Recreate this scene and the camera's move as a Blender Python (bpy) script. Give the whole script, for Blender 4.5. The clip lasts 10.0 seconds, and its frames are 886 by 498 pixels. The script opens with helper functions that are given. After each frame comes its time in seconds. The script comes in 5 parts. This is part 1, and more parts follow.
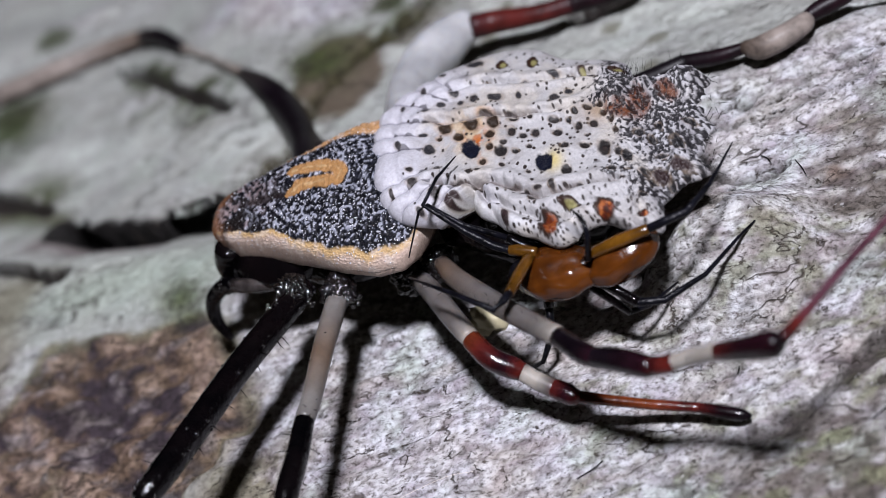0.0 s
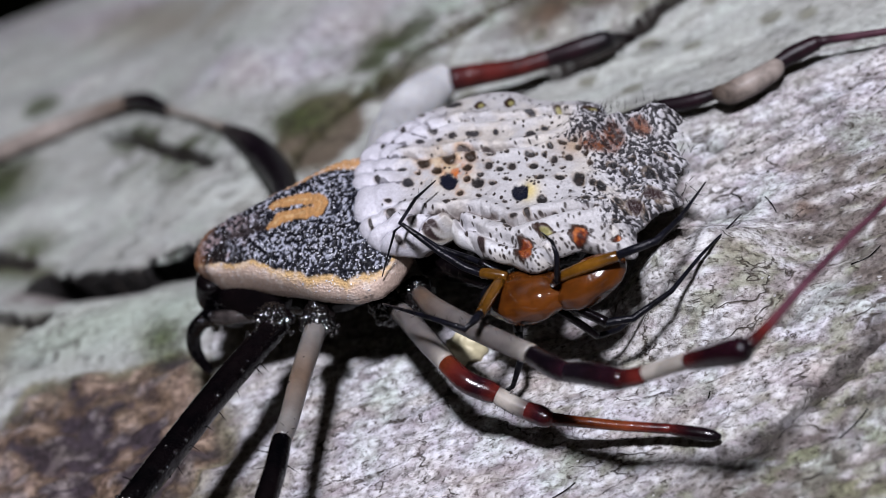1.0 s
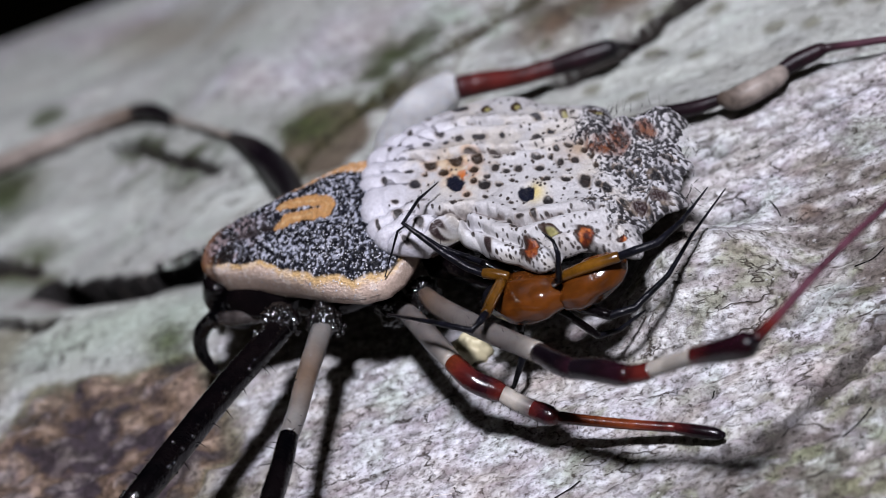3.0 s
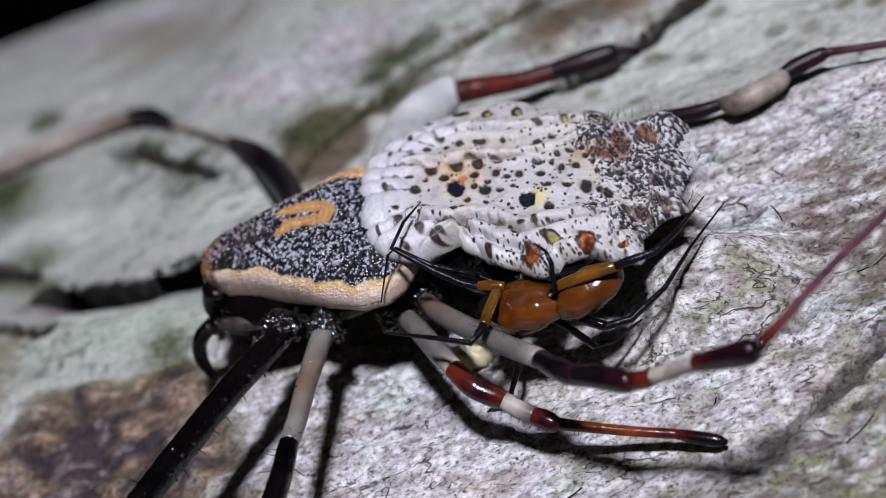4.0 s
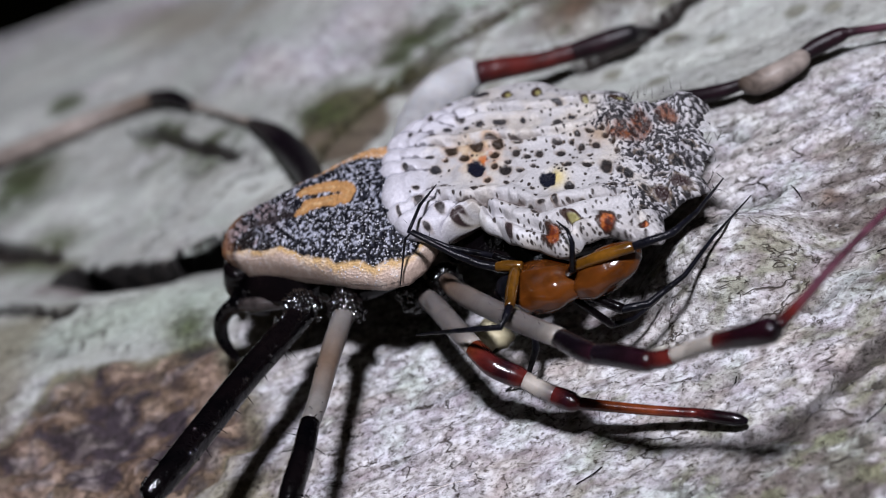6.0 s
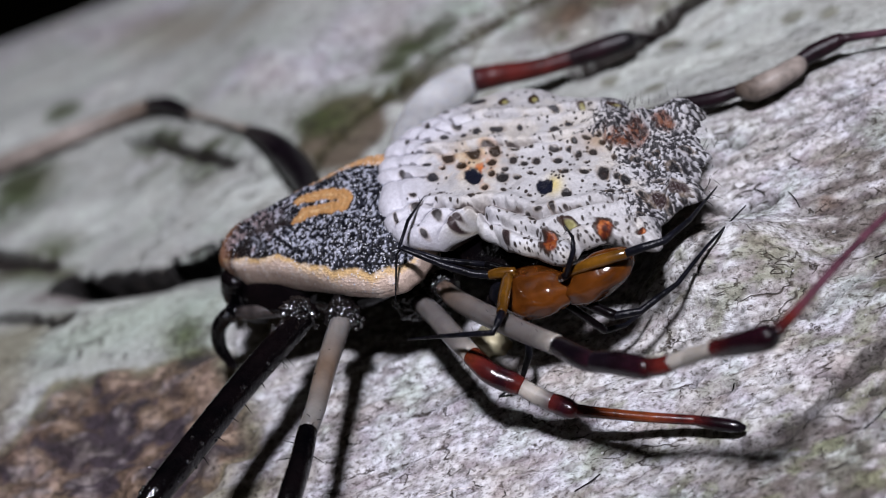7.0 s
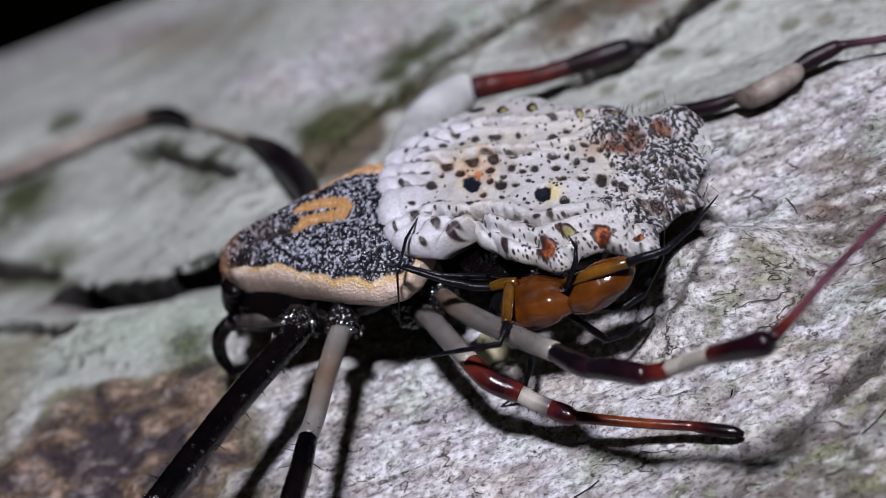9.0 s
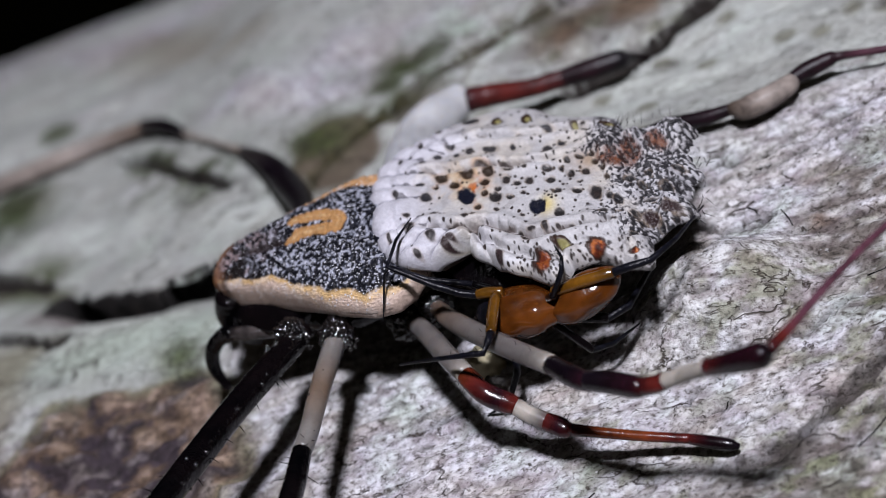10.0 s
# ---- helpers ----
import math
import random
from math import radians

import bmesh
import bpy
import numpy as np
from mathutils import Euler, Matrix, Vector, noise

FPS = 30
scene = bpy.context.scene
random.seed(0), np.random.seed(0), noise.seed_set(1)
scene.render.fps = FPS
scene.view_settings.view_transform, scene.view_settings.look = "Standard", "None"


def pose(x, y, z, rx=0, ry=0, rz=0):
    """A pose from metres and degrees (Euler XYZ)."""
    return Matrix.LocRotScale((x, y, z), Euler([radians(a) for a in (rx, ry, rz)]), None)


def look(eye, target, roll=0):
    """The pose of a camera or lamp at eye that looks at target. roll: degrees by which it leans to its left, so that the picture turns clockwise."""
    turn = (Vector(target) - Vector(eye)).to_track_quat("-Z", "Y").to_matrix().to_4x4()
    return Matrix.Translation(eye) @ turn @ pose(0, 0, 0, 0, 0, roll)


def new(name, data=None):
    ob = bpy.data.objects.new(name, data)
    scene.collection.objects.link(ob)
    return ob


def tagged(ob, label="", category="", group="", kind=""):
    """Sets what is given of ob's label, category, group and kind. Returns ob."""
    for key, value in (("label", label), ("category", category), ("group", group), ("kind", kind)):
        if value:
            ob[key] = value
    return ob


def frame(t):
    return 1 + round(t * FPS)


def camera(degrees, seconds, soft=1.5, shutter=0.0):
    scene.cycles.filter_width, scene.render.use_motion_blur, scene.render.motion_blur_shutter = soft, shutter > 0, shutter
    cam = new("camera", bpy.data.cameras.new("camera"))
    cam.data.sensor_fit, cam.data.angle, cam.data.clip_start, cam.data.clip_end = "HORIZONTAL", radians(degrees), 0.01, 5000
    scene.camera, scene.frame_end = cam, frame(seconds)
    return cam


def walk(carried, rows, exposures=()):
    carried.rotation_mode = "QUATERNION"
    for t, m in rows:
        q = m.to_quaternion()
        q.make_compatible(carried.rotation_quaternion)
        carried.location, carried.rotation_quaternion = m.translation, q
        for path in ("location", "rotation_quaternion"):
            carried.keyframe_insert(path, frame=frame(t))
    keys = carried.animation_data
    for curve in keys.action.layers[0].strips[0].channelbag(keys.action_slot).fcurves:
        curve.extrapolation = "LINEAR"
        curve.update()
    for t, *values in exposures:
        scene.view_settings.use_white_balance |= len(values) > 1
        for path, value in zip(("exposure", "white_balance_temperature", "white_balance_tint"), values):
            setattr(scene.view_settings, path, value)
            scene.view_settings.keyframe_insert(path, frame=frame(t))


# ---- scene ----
MM = 0.001  # all places below are in millimetres

# ---- camera ----
cam = camera(24.0, 10.0, 0.8)
cam.data.dof.use_dof = True
cam.data.dof.focus_distance = 0.0484
cam.data.dof.aperture_fstop = 94.0
PATH = [
    (0, (15.874, -36.903, 35.594), (0.449, -3.424, 1.813), -34.49),
    (0.5, (16.075, -38.038, 35.171), (0.574, -4.191, 1.793), -34.01),
    (1, (15.462, -39.492, 34.615), (1.463, -3.600, 2.743), -31.56),
    (1.5, (15.288, -40.128, 34.256), (1.949, -3.159, 3.346), -30.22),
    (2, (15.044, -40.321, 34.300), (1.574, -3.605, 3.147), -30.19),
    (2.5, (15.133, -40.361, 34.402), (1.425, -3.902, 3.053), -30.72),
    (4, (15.033, -40.076, 34.338), (1.393, -3.583, 2.998), -30.76),
    (4.5, (15.065, -40.038, 34.405), (1.344, -3.572, 3.069), -30.98),
    (5, (14.990, -40.197, 34.420), (0.976, -3.848, 3.078), -31.29),
    (5.5, (14.973, -40.240, 34.371), (0.819, -4.023, 2.938), -31.33),
    (7, (14.989, -40.185, 34.389), (0.943, -3.863, 3.030), -31.37),
    (7.5, (15.081, -40.278, 34.482), (0.977, -3.921, 3.190), -31.54),
    (8, (15.082, -40.330, 34.442), (0.816, -4.008, 3.181), -31.64),
    (8.5, (15.161, -40.345, 34.463), (0.980, -3.957, 3.241), -31.65),
    (9, (15.200, -40.332, 34.437), (1.077, -3.876, 3.268), -31.65),
    (9.5, (15.116, -40.240, 34.329), (1.158, -3.692, 3.193), -31.43),
    (10, (15.109, -40.211, 34.377), (1.241, -3.568, 3.313), -31.43),
]
walk(cam, [(t, look(Vector(eye) * MM, Vector(target) * MM, roll)) for t, eye, target, roll in PATH],
     exposures=[(0, 0.0), (1.5, 0.03), (4, 0.0), (5.5, -0.03), (7, -0.05), (8.5, -0.11), (10, -0.09)])

# ---- light: night, one hand torch above the branch ----
# faint even background light, added to fill the torch's shadows
world = bpy.data.worlds.new("night")
scene.world = world
world.use_nodes = True
world.node_tree.nodes["Background"].inputs[0].default_value = (0.022, 0.019, 0.015, 1)
torch = new("torch", bpy.data.lights.new("torch", "SPOT"))
torch.data.energy = 2.66
torch.data.color = (0.96, 0.96, 1.08)
torch.data.shadow_soft_size = 0.009
torch.data.spot_size = radians(46)
torch.data.spot_blend = 0.6
torch.matrix_world = look(Vector((48, -52, 160)) * MM, Vector((-3, 2, 0)) * MM)
scene.view_settings.exposure = 0.0


# ---- materials ----
def nodes_of(name):
    m = bpy.data.materials.new(name)
    m.use_nodes = True
    nt = m.node_tree
    return m, nt.nodes, nt.links, nt.nodes["Principled BSDF"]


def noise_node(nodes, links, scale, detail=4.0, rough=0.55, stretch=(1, 1, 1), distortion=0.0):
    co = nodes.new("ShaderNodeTexCoord")
    mp = nodes.new("ShaderNodeMapping")
    mp.inputs["Scale"].default_value = stretch
    n = nodes.new("ShaderNodeTexNoise")
    n.inputs["Scale"].default_value = scale
    n.inputs["Detail"].default_value = detail
    n.inputs["Roughness"].default_value = rough
    n.inputs["Distortion"].default_value = distortion
    links.new(co.outputs["Object"], mp.inputs[0])
    links.new(mp.outputs[0], n.inputs["Vector"])
    return n


def ramp_node(nodes, links, source, stops):
    r = nodes.new("ShaderNodeValToRGB")
    while len(r.color_ramp.elements) < len(stops):
        r.color_ramp.elements.new(0.5)
    for e, (p, c) in zip(r.color_ramp.elements, stops):
        e.position, e.color = p, (*c, 1)
    links.new(source, r.inputs[0])
    return r


def mix_node(nodes, links, kind, fac, a, b):
    m = nodes.new("ShaderNodeMix")
    m.data_type, m.blend_type = "RGBA", kind
    for value, socket in ((fac, m.inputs[0]), (a, m.inputs[6]), (b, m.inputs[7])):
        if isinstance(value, (int, float)):
            socket.default_value = value
        elif isinstance(value, tuple):
            socket.default_value = (*value, 1)
        else:
            links.new(value, socket)
    return m.outputs[2]


def bump_node(nodes, links, height, strength, distance, normal=None):
    b = nodes.new("ShaderNodeBump")
    b.inputs["Strength"].default_value = strength
    b.inputs["Distance"].default_value = distance * MM
    links.new(height, b.inputs["Height"])
    if normal is not None:
        links.new(normal, b.inputs["Normal"])
    return b.outputs[0]


def plain_mat(name, dark, light, rough, grain=3000.0, bump=0.03, coat=0.0, sss=0.0, spec=0.5, strength=0.5):
    """Two tones mixed by a coarse and a fine noise, with a fine relief."""
    m, nodes, links, bsdf = nodes_of(name)
    a = noise_node(nodes, links, grain * 0.25, 3)
    b = noise_node(nodes, links, grain, 4)
    f = mix_node(nodes, links, "MIX", 0.45, a.outputs[0], b.outputs[0])
    c = ramp_node(nodes, links, f, [(0.36, dark), (0.64, light)])
    links.new(c.outputs[0], bsdf.inputs["Base Color"])
    bsdf.inputs["Roughness"].default_value = rough
    bsdf.inputs["Specular IOR Level"].default_value = spec
    bsdf.inputs["Coat Weight"].default_value = coat
    bsdf.inputs["Coat Roughness"].default_value = 0.12
    if sss:
        bsdf.inputs["Subsurface Weight"].default_value = sss
        bsdf.inputs["Subsurface Radius"].default_value = (1, 0.7, 0.5)
        bsdf.inputs["Subsurface Scale"].default_value = 0.3 * MM
    links.new(bump_node(nodes, links, b.outputs[0], strength, bump), bsdf.inputs["Normal"])
    return m


def tinted_mat(name, rough, grain, low, high, bump, strength=0.6, coat=0.0, sss=0.0, stretch=(1, 1, 1), speck=None, spec=0.5):
    """The pigment laid on the mesh as "tone", broken up by fine grain and relief."""
    m, nodes, links, bsdf = nodes_of(name)
    t = nodes.new("ShaderNodeVertexColor")
    t.layer_name = "tone"
    n = noise_node(nodes, links, grain, 6, 0.65, stretch, 0.3)
    g = ramp_node(nodes, links, n.outputs[0], [(0.3, (low,) * 3), (0.7, (high,) * 3)])
    c = mix_node(nodes, links, "MULTIPLY", 1.0, t.outputs[0], g.outputs[0])
    height = n.outputs[0]
    for scale, reach, tint in speck or ():
        co = nodes.new("ShaderNodeTexCoord")
        v = nodes.new("ShaderNodeTexVoronoi")
        v.inputs["Scale"].default_value = scale
        stir = noise_node(nodes, links, scale * 0.7, 3, 0.6)
        bent = nodes.new("ShaderNodeVectorMath")
        bent.operation = "MULTIPLY_ADD"
        bent.inputs[1].default_value = (1.6 / scale,) * 3
        links.new(stir.outputs["Color"], bent.inputs[0])
        links.new(co.outputs["Object"], bent.inputs[2])
        links.new(bent.outputs[0], v.inputs["Vector"])
        pick = nodes.new("ShaderNodeSeparateColor")
        links.new(v.outputs["Color"], pick.inputs[0])
        gate = nodes.new("ShaderNodeMath")
        gate.operation = "LESS_THAN"
        links.new(pick.outputs[0], gate.inputs[0])
        links.new(t.outputs["Alpha"], gate.inputs[1])
        r = ramp_node(nodes, links, v.outputs["Distance"], [(reach, (1, 1, 1)), (reach + 0.12, (0, 0, 0))])
        f = mix_node(nodes, links, "MULTIPLY", 1.0, r.outputs[0], gate.outputs[0])
        tone2 = mix_node(nodes, links, "MULTIPLY", 1.0, g.outputs[0], tint)
        c = mix_node(nodes, links, "MIX", f, c, tone2)
        height = mix_node(nodes, links, "ADD", 1.0, height, f)
    links.new(c, bsdf.inputs["Base Color"])
    bsdf.inputs["Roughness"].default_value = rough
    bsdf.inputs["Specular IOR Level"].default_value = spec
    bsdf.inputs["Coat Weight"].default_value = coat
    bsdf.inputs["Coat Roughness"].default_value = 0.2
    if sss:
        bsdf.inputs["Subsurface Weight"].default_value = sss
        bsdf.inputs["Subsurface Radius"].default_value = (1, 0.8, 0.6)
        bsdf.inputs["Subsurface Scale"].default_value = 0.15 * MM
    links.new(bump_node(nodes, links, height, strength, bump), bsdf.inputs["Normal"])
    return m


def bark_mat():
    """Crusty lichen: warped granules with dark gaps, hairline cracks and drifting tints."""
    m, nodes, links, bsdf = nodes_of("lichen_bark")
    t = nodes.new("ShaderNodeVertexColor")
    t.layer_name = "tone"
    coarse = noise_node(nodes, links, 2000, 5, 0.62, (0.65, 1, 1), 0.4)
    fine = noise_node(nodes, links, 8600, 5, 0.7, (0.8, 1, 1), 0.2)
    where = noise_node(nodes, links, 700, 4, 0.6)
    warp = noise_node(nodes, links, 4200, 3, 0.6)
    co = nodes.new("ShaderNodeTexCoord")

    def cells_of(scale, squash, bend, feature):
        mp = nodes.new("ShaderNodeMapping")
        mp.inputs["Scale"].default_value = squash
        links.new(co.outputs["Object"], mp.inputs[0])
        shift = nodes.new("ShaderNodeVectorMath")
        shift.operation = "MULTIPLY_ADD"
        shift.inputs[1].default_value = (bend * MM,) * 3
        links.new(warp.outputs["Color"], shift.inputs[0])
        links.new(mp.outputs[0], shift.inputs[2])
        v = nodes.new("ShaderNodeTexVoronoi")
        v.feature = feature
        v.inputs["Scale"].default_value = scale
        links.new(shift.outputs[0], v.inputs["Vector"])
        return v

    granule = cells_of(4300, (0.7, 1, 1), 0.17, "F1")
    speck = cells_of(2300, (0.7, 1, 1), 0.16, "F1")
    g1 = ramp_node(nodes, links, coarse.outputs[0], [(0.34, (0.62, 0.575, 0.585)), (0.54, (1.01, 1.03, 1.01))])
    g2 = ramp_node(nodes, links, granule.outputs["Distance"], [(0.25, (1.04, 1.04, 1.04)), (0.48, (0.93, 0.925, 0.92)), (0.70, (0.66, 0.64, 0.62))])
    g3 = ramp_node(nodes, links, fine.outputs[0], [(0.35, (0.22, 0.19, 0.17)), (0.43, (0.66, 0.65, 0.64)), (0.52, (1.0, 1.0, 1.0)), (0.66, (1.12, 1.12, 1.12))])
    drift = noise_node(nodes, links, 420, 3, 0.6)
    hue = ramp_node(nodes, links, drift.outputs[0], [(0.34, (0.91, 1.0, 0.94)), (0.46, (0.99, 0.99, 1.04)), (0.56, (1.0, 0.99, 0.98)), (0.68, (1.0, 0.965, 0.95))])
    g = mix_node(nodes, links, "MULTIPLY", 1.0, g1.outputs[0], g2.outputs[0])
    g = mix_node(nodes, links, "MULTIPLY", 1.0, g, g3.outputs[0])
    g = mix_node(nodes, links, "MULTIPLY", 1.0, g, hue.outputs[0])
    g = mix_node(nodes, links, "MIX", t.outputs["Alpha"], (0.90, 0.90, 0.90), g)
    c = mix_node(nodes, links, "MULTIPLY", 1.0, t.outputs[0], g)
    # hairline cracks where a stretched noise crosses its middle
    seam = noise_node(nodes, links, 620, 4, 0.55, (0.4, 1, 1), 0.4)
    lines = ramp_node(nodes, links, seam.outputs[0], [(0.492, (0, 0, 0)), (0.498, (1, 1, 1)), (0.502, (1, 1, 1)), (0.508, (0, 0, 0))])
    spread = ramp_node(nodes, links, where.outputs[0], [(0.52, (0, 0, 0)), (0.57, (0.95, 0.95, 0.95))])
    crack = mix_node(nodes, links, "MULTIPLY", 1.0, lines.outputs[0], spread.outputs[0])
    pick = nodes.new("ShaderNodeSeparateColor")
    links.new(speck.outputs["Color"], pick.inputs[0])
    few = ramp_node(nodes, links, pick.outputs[0], [(0.015, (1, 1, 1)), (0.02, (0, 0, 0))])
    dot = ramp_node(nodes, links, speck.outputs["Distance"], [(0.20, (0.9, 0.9, 0.9)), (0.34, (0, 0, 0))])
    vein = cells_of(1350, (0.42, 1, 1), 0.28, "DISTANCE_TO_EDGE")
    thin = ramp_node(nodes, links, vein.outputs["Distance"], [(0.004, (1, 1, 1)), (0.022, (0, 0, 0))])
    broken = noise_node(nodes, links, 1700, 3, 0.6)
    short = ramp_node(nodes, links, broken.outputs[0], [(0.55, (0, 0, 0)), (0.60, (0.95, 0.95, 0.95))])
    nicks = mix_node(nodes, links, "MULTIPLY", 1.0, thin.outputs[0], short.outputs[0])
    bits = mix_node(nodes, links, "MULTIPLY", 1.0, few.outputs[0], dot.outputs[0])
    crack = mix_node(nodes, links, "LIGHTEN", 1.0, crack, bits)
    crack = mix_node(nodes, links, "LIGHTEN", 1.0, crack, nicks)
    crack = mix_node(nodes, links, "MULTIPLY", 1.0, crack, t.outputs["Alpha"])
    c = mix_node(nodes, links, "MIX", crack, c, (0.035, 0.025, 0.018))
    links.new(c, bsdf.inputs["Base Color"])
    bsdf.inputs["Roughness"].default_value = 0.75
    bsdf.inputs["Specular IOR Level"].default_value = 0.3
    low = nodes.new("ShaderNodeMath")
    low.operation = "SUBTRACT"
    links.new(fine.outputs[0], low.inputs[0])
    links.new(crack, low.inputs[1])
    lump = nodes.new("ShaderNodeMath")
    lump.operation = "SUBTRACT"
    links.new(low.outputs[0], lump.inputs[0])
    links.new(granule.outputs["Distance"], lump.inputs[1])
    n = bump_node(nodes, links, coarse.outputs[0], 0.65, 0.18)
    links.new(bump_node(nodes, links, lump.outputs[0], 0.8, 0.11, n), bsdf.inputs["Normal"])
    return m


BARK = bark_mat()
SHIELD = tinted_mat("abdomen_skin", 0.33, 14000, 0.70, 0.96, 0.035, 0.8, 0.0, 0.02, spec=0.28)
SPECKLE = tinted_mat("carapace_skin", 0.30, 14000, 0.6, 1.05, 0.04, 0.8, 0.0, spec=0.15, speck=[(10500, 0.26, (0.42, 0.42, 0.47)), (19000, 0.25, (0.75, 0.75, 0.80))])
BLACK = plain_mat("black_chitin", (0.0005, 0.0005, 0.0008), (0.0022, 0.0014, 0.0017), 0.14, 1500, 0.13, 0.0, 0.0, 0.27, 0.9)
WARTY = plain_mat("warty_black_chitin", (0.0008, 0.0006, 0.001), (0.004, 0.003, 0.003), 0.19, 4500, 0.02, 0.0, 0.0, 0.8, 0.5)
SLATE = plain_mat("slate_black_cuticle", (0.0010, 0.0010, 0.0014), (0.0045, 0.0045, 0.008), 0.30, 5200, 0.05, 0.0, 0.0, 0.15, 0.9)
LIMB = tinted_mat("limb_cuticle", 0.19, 1500, 0.2, 1.1, 0.05, 0.6, 0.0, 0.1, spec=0.38)
DULL = tinted_mat("dull_limb_cuticle", 0.42, 1500, 0.25, 1.0, 0.06, 0.6, spec=0.18)
SOFT = tinted_mat("pale_limb_cuticle", 0.30, 1100, 0.45, 1.0, 0.05, 0.4, 0.0, 0.6, spec=0.4)
ORANGE = plain_mat("amber_cuticle", (0.022, 0.0058, 0.0010), (0.080, 0.022, 0.0028), 0.20, 1900, 0.05, 0.0, 0.3, 0.45, 0.7)
EYE = plain_mat("eye", (0.004, 0.003, 0.003), (0.01, 0.006, 0.004), 0.08, 1000, 0.001, 0.8)
LIMB_PALE = plain_mat("nodule", (0.30, 0.26, 0.16), (0.46, 0.42, 0.28), 0.6, 1800, 0.05)
CRUMB = plain_mat("lichen_grain", (0.10, 0.09, 0.085), (0.36, 0.355, 0.35), 0.85, 1200, 0.02)

PLAIN_DARK = plain_mat("dark_backdrop", (0.004, 0.005, 0.003), (0.012, 0.015, 0.007), 0.9, 40, 0.5)
SILK = plain_mat("silk", (0.5, 0.42, 0.36), (0.7, 0.62, 0.55), 0.4, 3000, 0.001)


# ---- building helpers ----
def hashed(i, j, seed):
    h = (i * 374761393 + j * 668265263 + seed * 1442695041) & 0x7FFFFFFF
    h = ((h ^ (h >> 13)) * 1274126177) & 0x7FFFFFFF
    return ((h ^ (h >> 16)) & 0xFFFF) / 65535.0


def grain(x, y, seed=0):
    """Smooth noise from 0 to 1 over arrays."""
    xi, yi = np.floor(x).astype(np.int64), np.floor(y).astype(np.int64)
    u, v = x - xi, y - yi
    u, v = u * u * (3 - 2 * u), v * v * (3 - 2 * v)
    a, b = hashed(xi, yi, seed), hashed(xi + 1, yi, seed)
    c, d = hashed(xi, yi + 1, seed), hashed(xi + 1, yi + 1, seed)
    return (a * (1 - u) + b * u) * (1 - v) + (c * (1 - u) + d * u) * v


def fbm(x, y, seed=0, octaves=5, gain=0.5):
    out, amp, total = 0.0, 1.0, 0.0
    for k in range(octaves):
        out = out + amp * grain(x * 2**k + 17.3 * k, y * 2**k - 9.1 * k, seed + k)
        total += amp
        amp *= gain
    return out / total


def step(a, b, v):
    t = np.clip((v - a) / (b - a), 0, 1)
    return t * t * (3 - 2 * t)


def blend(base, colour, mask):
    return base * (1 - mask[..., None]) + np.array(colour) * mask[..., None]


def away(x, y, line):
    """The distance from a broken line in plan."""
    best = np.full(x.shape, 1e9)
    for (ax, ay), (bx, by) in zip(line[:-1], line[1:]):
        dx, dy = bx - ax, by - ay
        t = np.clip(((x - ax) * dx + (y - ay) * dy) / (dx * dx + dy * dy), 0, 1)
        best = np.minimum(best, np.hypot(x - ax - t * dx, y - ay - t * dy))
    return best


def sheet(name, px, py, pz, tone, material, wrap=False, flip=False):
    """A mesh over a grid of points, with its pigment in "tone"."""
    rows, cols = px.shape
    me = bpy.data.meshes.new(name)
    co = np.stack([px, py, pz], -1).reshape(-1, 3) * MM
    idx = np.arange(rows * cols).reshape(rows, cols)
    nxt = np.roll(idx, -1, 1) if wrap else idx[:, 1:]
    cur = idx if wrap else idx[:, :-1]
    faces = np.stack([cur[:-1], nxt[:-1], nxt[1:], cur[1:]], -1).reshape(-1, 4)
    if flip:
        faces = faces[:, ::-1]
    me.vertices.add(len(co))
    me.vertices.foreach_set("co", co.ravel())
    me.loops.add(faces.size)
    me.loops.foreach_set("vertex_index", faces.ravel())
    me.polygons.add(len(faces))
    me.polygons.foreach_set("loop_start", np.arange(len(faces)) * 4)
    me.polygons.foreach_set("use_smooth", np.ones(len(faces), bool))
    me.update(calc_edges=True)
    if tone is not None:
        layer = me.color_attributes.new("tone", "FLOAT_COLOR", "POINT")
        tone = tone.reshape(len(co), -1)
        rgba = tone if tone.shape[1] == 4 else np.concatenate([tone, np.ones((len(co), 1))], 1)
        layer.data.foreach_set("color", rgba.ravel().astype(np.float32))
    me.materials.append(material)
    me.validate()
    return me


def part(name, data, material=None, parent=None, label=""):
    """Links a bmesh or a mesh as one object under a thing or a part."""
    if isinstance(data, bmesh.types.BMesh):
        me = bpy.data.meshes.new(name)
        for f in data.faces:
            f.smooth = True
        data.to_mesh(me)
        data.free()
        me.transform(Matrix.Scale(MM, 4))
        me.materials.append(material)
    else:
        me = data
    ob = new(name, me)
    if parent is not None:
        ob.parent = parent
    if label:
        ob["label"] = label
    return ob


def smooth_line(points, steps=5):
    """Points and radii (x, y, z, r) along a smooth curve through the given ones."""
    p = [np.array(q, float) for q in points]
    p = [2 * p[0] - p[1]] + p + [2 * p[-1] - p[-2]]
    out = []
    for a, b, c, d in zip(p[:-3], p[1:-2], p[2:-1], p[3:]):
        for k in range(steps):
            t = k / steps
            out.append(0.5 * (2 * b + (c - a) * t + (2 * a - 5 * b + 4 * c - d) * t * t + (3 * b - a - 3 * c + d) * t**3))
    out.append(p[-2])
    return out


